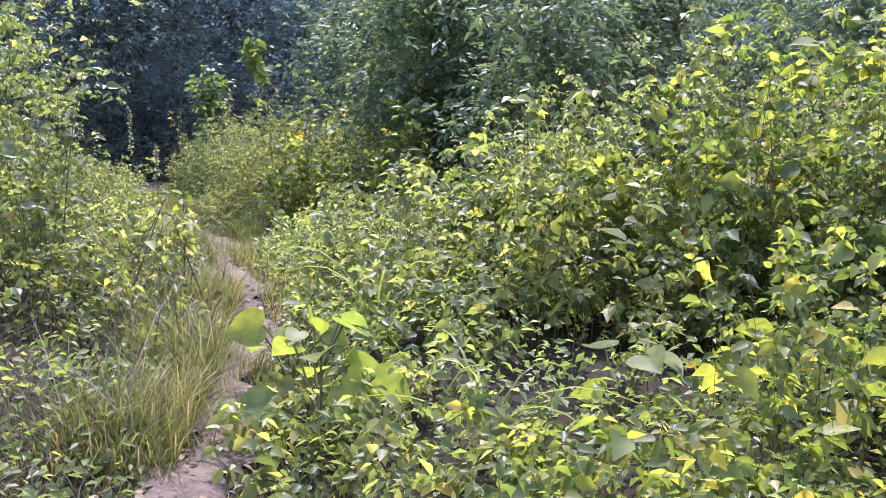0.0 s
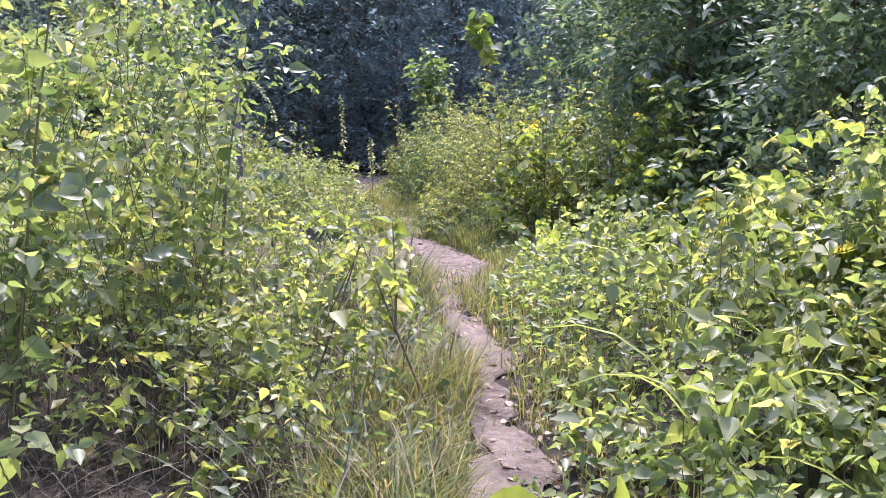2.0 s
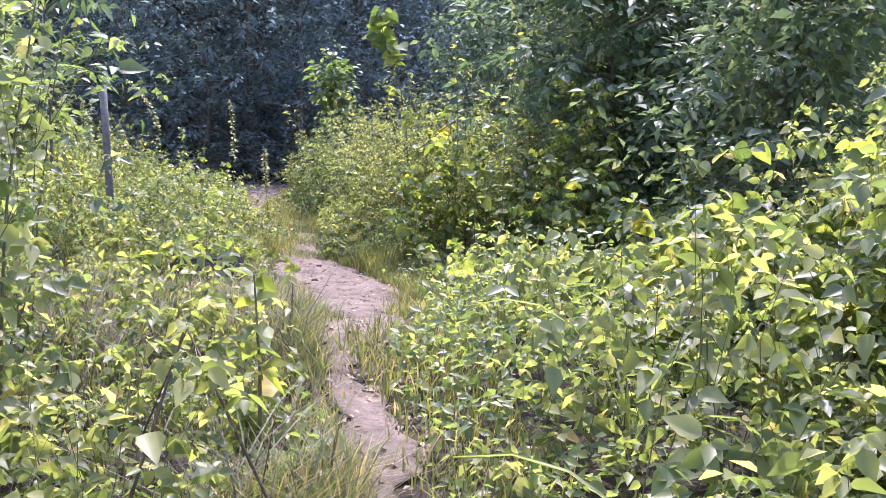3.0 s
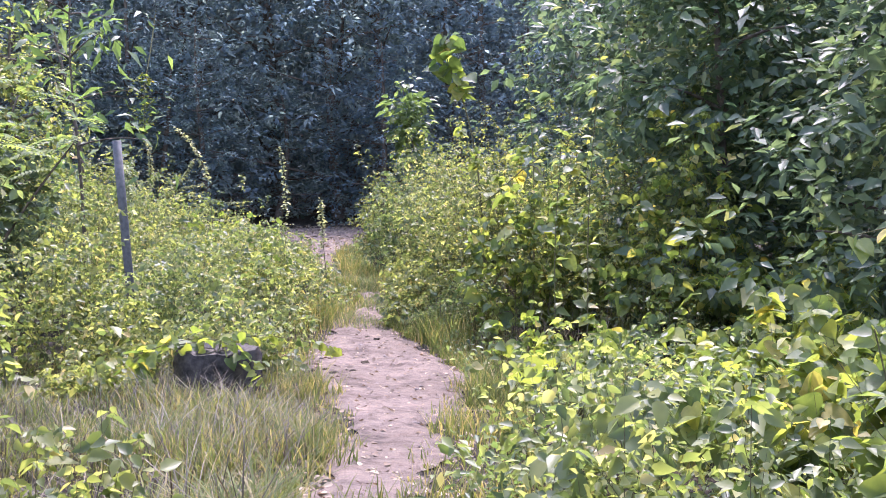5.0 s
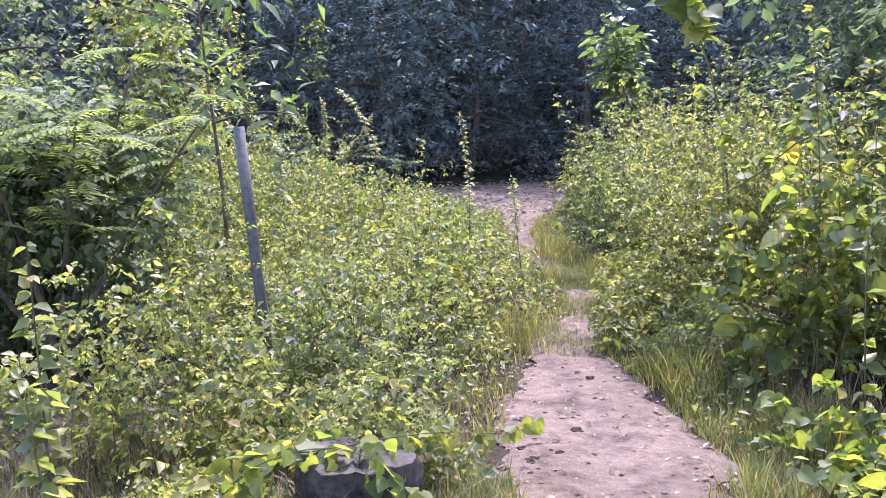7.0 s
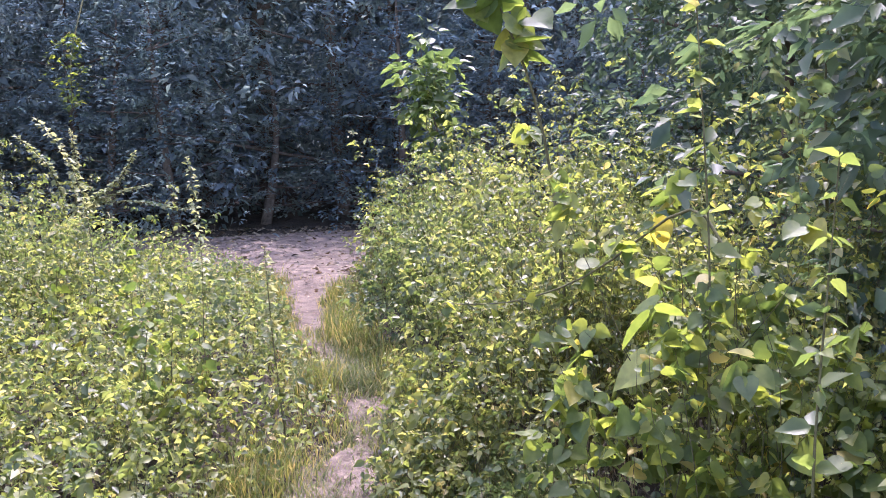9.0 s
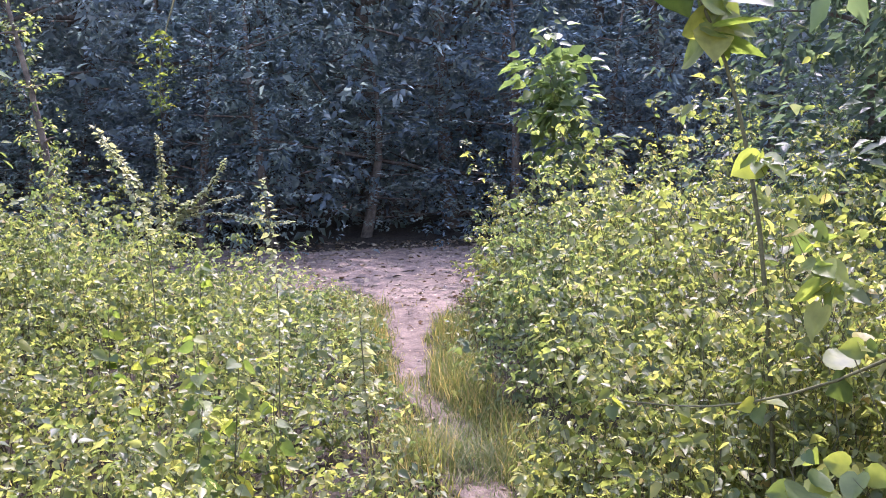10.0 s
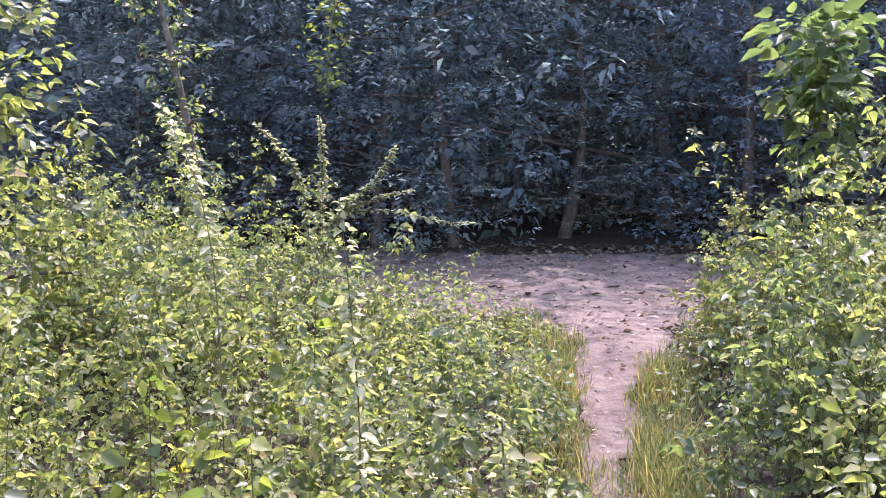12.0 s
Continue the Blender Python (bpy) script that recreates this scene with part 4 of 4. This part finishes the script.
def broad_plant(x, y, seed, count=7, size=(0.08, 0.145)):
    rng = np.random.default_rng(seed)
    z = float(land(x, y))
    root = thing("broad_leaved_plant", x, y, z, "low plant with big rounded green leaves", "plant", "broad-leaved plants")
    for k in range(count):
        az = k * 2.4 + rng.normal(0, 0.2)
        reach, h = rng.uniform(0.06, 0.2), rng.uniform(0.12, 0.34)
        t = np.linspace(0, 1, 5)[:, None]
        line = np.array((math.cos(az) * reach, math.sin(az) * reach, 0)) * t ** 1.5 + np.array((0, 0, h)) * t
        stem = part("stem", mesh("stem", *tubes(line[None], np.full((1, 5), 0.004), 5), STEM, True), root)
        out = np.array([(math.cos(az), math.sin(az), rng.uniform(-0.5, 0.1))])
        up = np.array([(rng.normal(0, 0.5), rng.choice((-1.0, 0.9)) + rng.normal(0, 0.4), 0.6)])
        part("leaf", mesh("leaf", *leaves(HEART, line[-1:], out, up, [rng.uniform(size[0], size[1])]), BROAD, True), root)
    return root


for i, (x, y) in enumerate([(-0.62, 5.45), (-0.5, 5.3), (-0.42, 5.0), (-1.3, 9.9), (-1.45, 11.0), (0.55, 5.35), (1.25, 5.6), (1.5, 5.2), (-0.1, 6.3), (0.25, 6.6)]):
    broad_plant(x, y, 750 + i)


def blade_clump(x, y, seed, count=9, length=(0.35, 0.75)):
    rng = np.random.default_rng(seed)
    z = float(land(x, y))
    root = thing("grass_clump", x, y, z, "clump of long arching grass blades", "grass", "arching grass clumps")
    for k in range(count):
        az, n = k * 2.4 + rng.normal(0, 0.4), 7
        reach, h = rng.uniform(length[0], length[1]) * 0.7, rng.uniform(length[0], length[1])
        t = np.linspace(0, 1, n)
        c = np.stack([math.cos(az) * reach * t ** 1.4, math.sin(az) * reach * t ** 1.4, h * (1.5 * t - 0.95 * t * t)], -1)
        side = np.array((-math.sin(az), math.cos(az), 0)) * (0.0055 * np.sin(0.35 + 2.7 * t))[:, None]
        v = np.stack([c - side, c + np.array((0, 0, -0.004)), c + side], 1).reshape(-1, 3)
        f = [q for j in range(n - 1) for a in (0, 1) for q in ((3 * j + a, 3 * j + a + 1, 3 * j + a + 4), (3 * j + a, 3 * j + a + 4, 3 * j + a + 3))]
        part("blade", mesh("blade", v, f, WEED), root)
    return root


for i, (x, y) in enumerate([(-0.4, 6.05), (-0.2, 6.7), (-0.55, 7.2), (0.1, 5.0)]):
    blade_clump(x, y, 770 + i)

# single plants that stand out
rng = np.random.default_rng(41)
for i in range(16):
    x, y = rng.uniform(-5.9, -4.1), rng.uniform(12.9, 15.2)
    if on_path(x, y, 0.15) or walked(x, y, 1.0):
        continue
    z, h = float(land(x, y)), rng.uniform(0.5, 0.8)
    stalk("round_leaved_weed", [(x, y, z), (x + 0.02, y, z + h * 0.5), (x + rng.normal(0, 0.04), y + rng.normal(0, 0.04), z + h)], "thin upright weed with round yellow-green leaves", 800 + i, (0.05, 0.09), 18, 0.004, HEART, BROAD, "weed stalk", "round-leaved weeds", 0.35)
stalk("tall_weed", [(-1.7, 11.75, 0.0), (-1.72, 11.75, 0.8), (-1.69, 11.76, 1.45)], "tall weed stem with paired leaves", 780, (0.05, 0.09), 45)
stalk("tall_weed", [(-0.35, 7.1, 0.3), (-0.4, 7.06, 0.85), (-0.5, 6.98, 1.2)], "tall weed stem with paired leaves", 788, (0.04, 0.065), 30, 0.003)
stalk("tall_weed", [(-1.5, 11.7, 0.0), (-1.52, 11.7, 1.0), (-1.47, 11.72, 1.95)], "tall weed stem with paired leaves", 781, (0.05, 0.09), 60)
stalk("tall_weed", [(-1.97, 12.4, 0.0), (-1.98, 12.4, 1.1), (-2.05, 12.42, 2.0)], "tall weed stem with paired leaves", 782, (0.05, 0.1), 54)
stalk("tall_weed", [(-4.1, 9.85, 0.15), (-4.12, 9.87, 0.6), (-4.15, 9.9, 1.08)], "pale leafy weed stem in the grass", 783, (0.05, 0.1), 54, 0.006)
stalk("tall_weed", [(-3.8, 9.6, 0.18), (-3.85, 9.6, 0.5), (-3.9, 9.62, 0.8)], "pale leafy weed stem in the grass", 784, (0.05, 0.09), 48, 0.006)
stalk("tall_weed", [(-1.5, 6.95, 0.3), (-1.51, 6.96, 0.58), (-1.54, 6.98, 0.82)], "withering weed with yellowing leaves", 785, (0.08, 0.13), 24, 0.007, OVATE, BROAD)
stalk("tall_weed", [(-1.95, 6.5, 0.3), (-1.93, 6.5, 1.0), (-1.9, 6.6, 1.55)], "tall thin weed with a leafy tip", 786, (0.04, 0.09), 60)
stalk("tall_weed", [(-2.1, 5.7, 0.25), (-2.05, 5.75, 1.1), (-2.0, 5.8, 1.75)], "tall thin weed with a leafy tip", 787, (0.04, 0.09), 66)
stalk("trailing_vine", [(0.9, 8.6, 0.5), (0.55, 8.7, 1.15), (0.05, 8.9, 1.25), (-0.35, 9.0, 1.12)], "vine with large leaves reaching over the weeds", 790, (0.07, 0.13), 24, 0.005, HEART, BROAD, "vine", "vines", 0.35)
stalk("trailing_vine", [(-1.95, 12.6, 1.1), (-2.05, 12.68, 1.28), (-2.38, 12.9, 0.97), (-2.7, 13.0, 0.83), (-3.0, 13.1, 0.8)], "thin green vine arching across the bush", 791, (0.05, 0.1), 18, 0.006, HEART, BROAD, "vine", "vines", 0.2)
stalk("climbing_vine", [(-1.0, 13.7, 0.3), (-1.05, 13.6, 1.4), (-0.95, 13.65, 2.2), (-1.0, 13.7, 3.2)], "climbing vine with pale leaves on the thicket", 792, (0.05, 0.11), 120, 0.008, OVATE, WEED, "vine", "vines")
stalk("climbing_vine", [(-1.6, 14.3, 0.8), (-1.65, 14.2, 1.7), (-1.6, 14.25, 2.8)], "climbing vine with pale leaves on the thicket", 793, (0.05, 0.1), 100, 0.008, OVATE, WEED, "vine", "vines")
stalk("hanging_branch", [(-9.4, 19.7, 3.3), (-9.0, 18.9, 2.6), (-8.8, 18.4, 2.05), (-8.72, 18.28, 1.5)], "sunlit leafy branch hanging before the wood", 794, (0.06, 0.11), 150, 0.014, OVATE, BROAD, "branch", "hanging branches", 0.55, 0.13)


def clod(x, y, r, seed):
    rng = np.random.default_rng(seed)
    bm = bmesh.new()
    bmesh.ops.create_icosphere(bm, subdivisions=2, radius=r)
    for v in bm.verts:
        v.co *= 1 + 0.8 * noise.noise(v.co * (1.9 / r) + Vector((seed, 0, 0)))
        v.co.z *= 0.5
    me = bpy.data.meshes.new("clod")
    bm.to_mesh(me)
    bm.free()
    me.materials.append(SOIL)
    ob = new("clod", me)
    ob.matrix_basis = pose(x, y, float(land(x, y)) + 0.012 + 0.2 * r, 0, 0, rng.random() * 360)
    return tagged(ob, "dark crumbled clod of earth on the path", "clod", "clods on the path")


rng = np.random.default_rng(9)
for i in range(26):
    cx, cy = ((-2.85, 11.2), (-2.95, 10.9), (-3.05, 12.5), (-1.75, 8.4))[i % 4]
    clod(cx + rng.normal(0, 0.14), cy + rng.normal(0, 0.16), rng.uniform(0.008, 0.026), i)
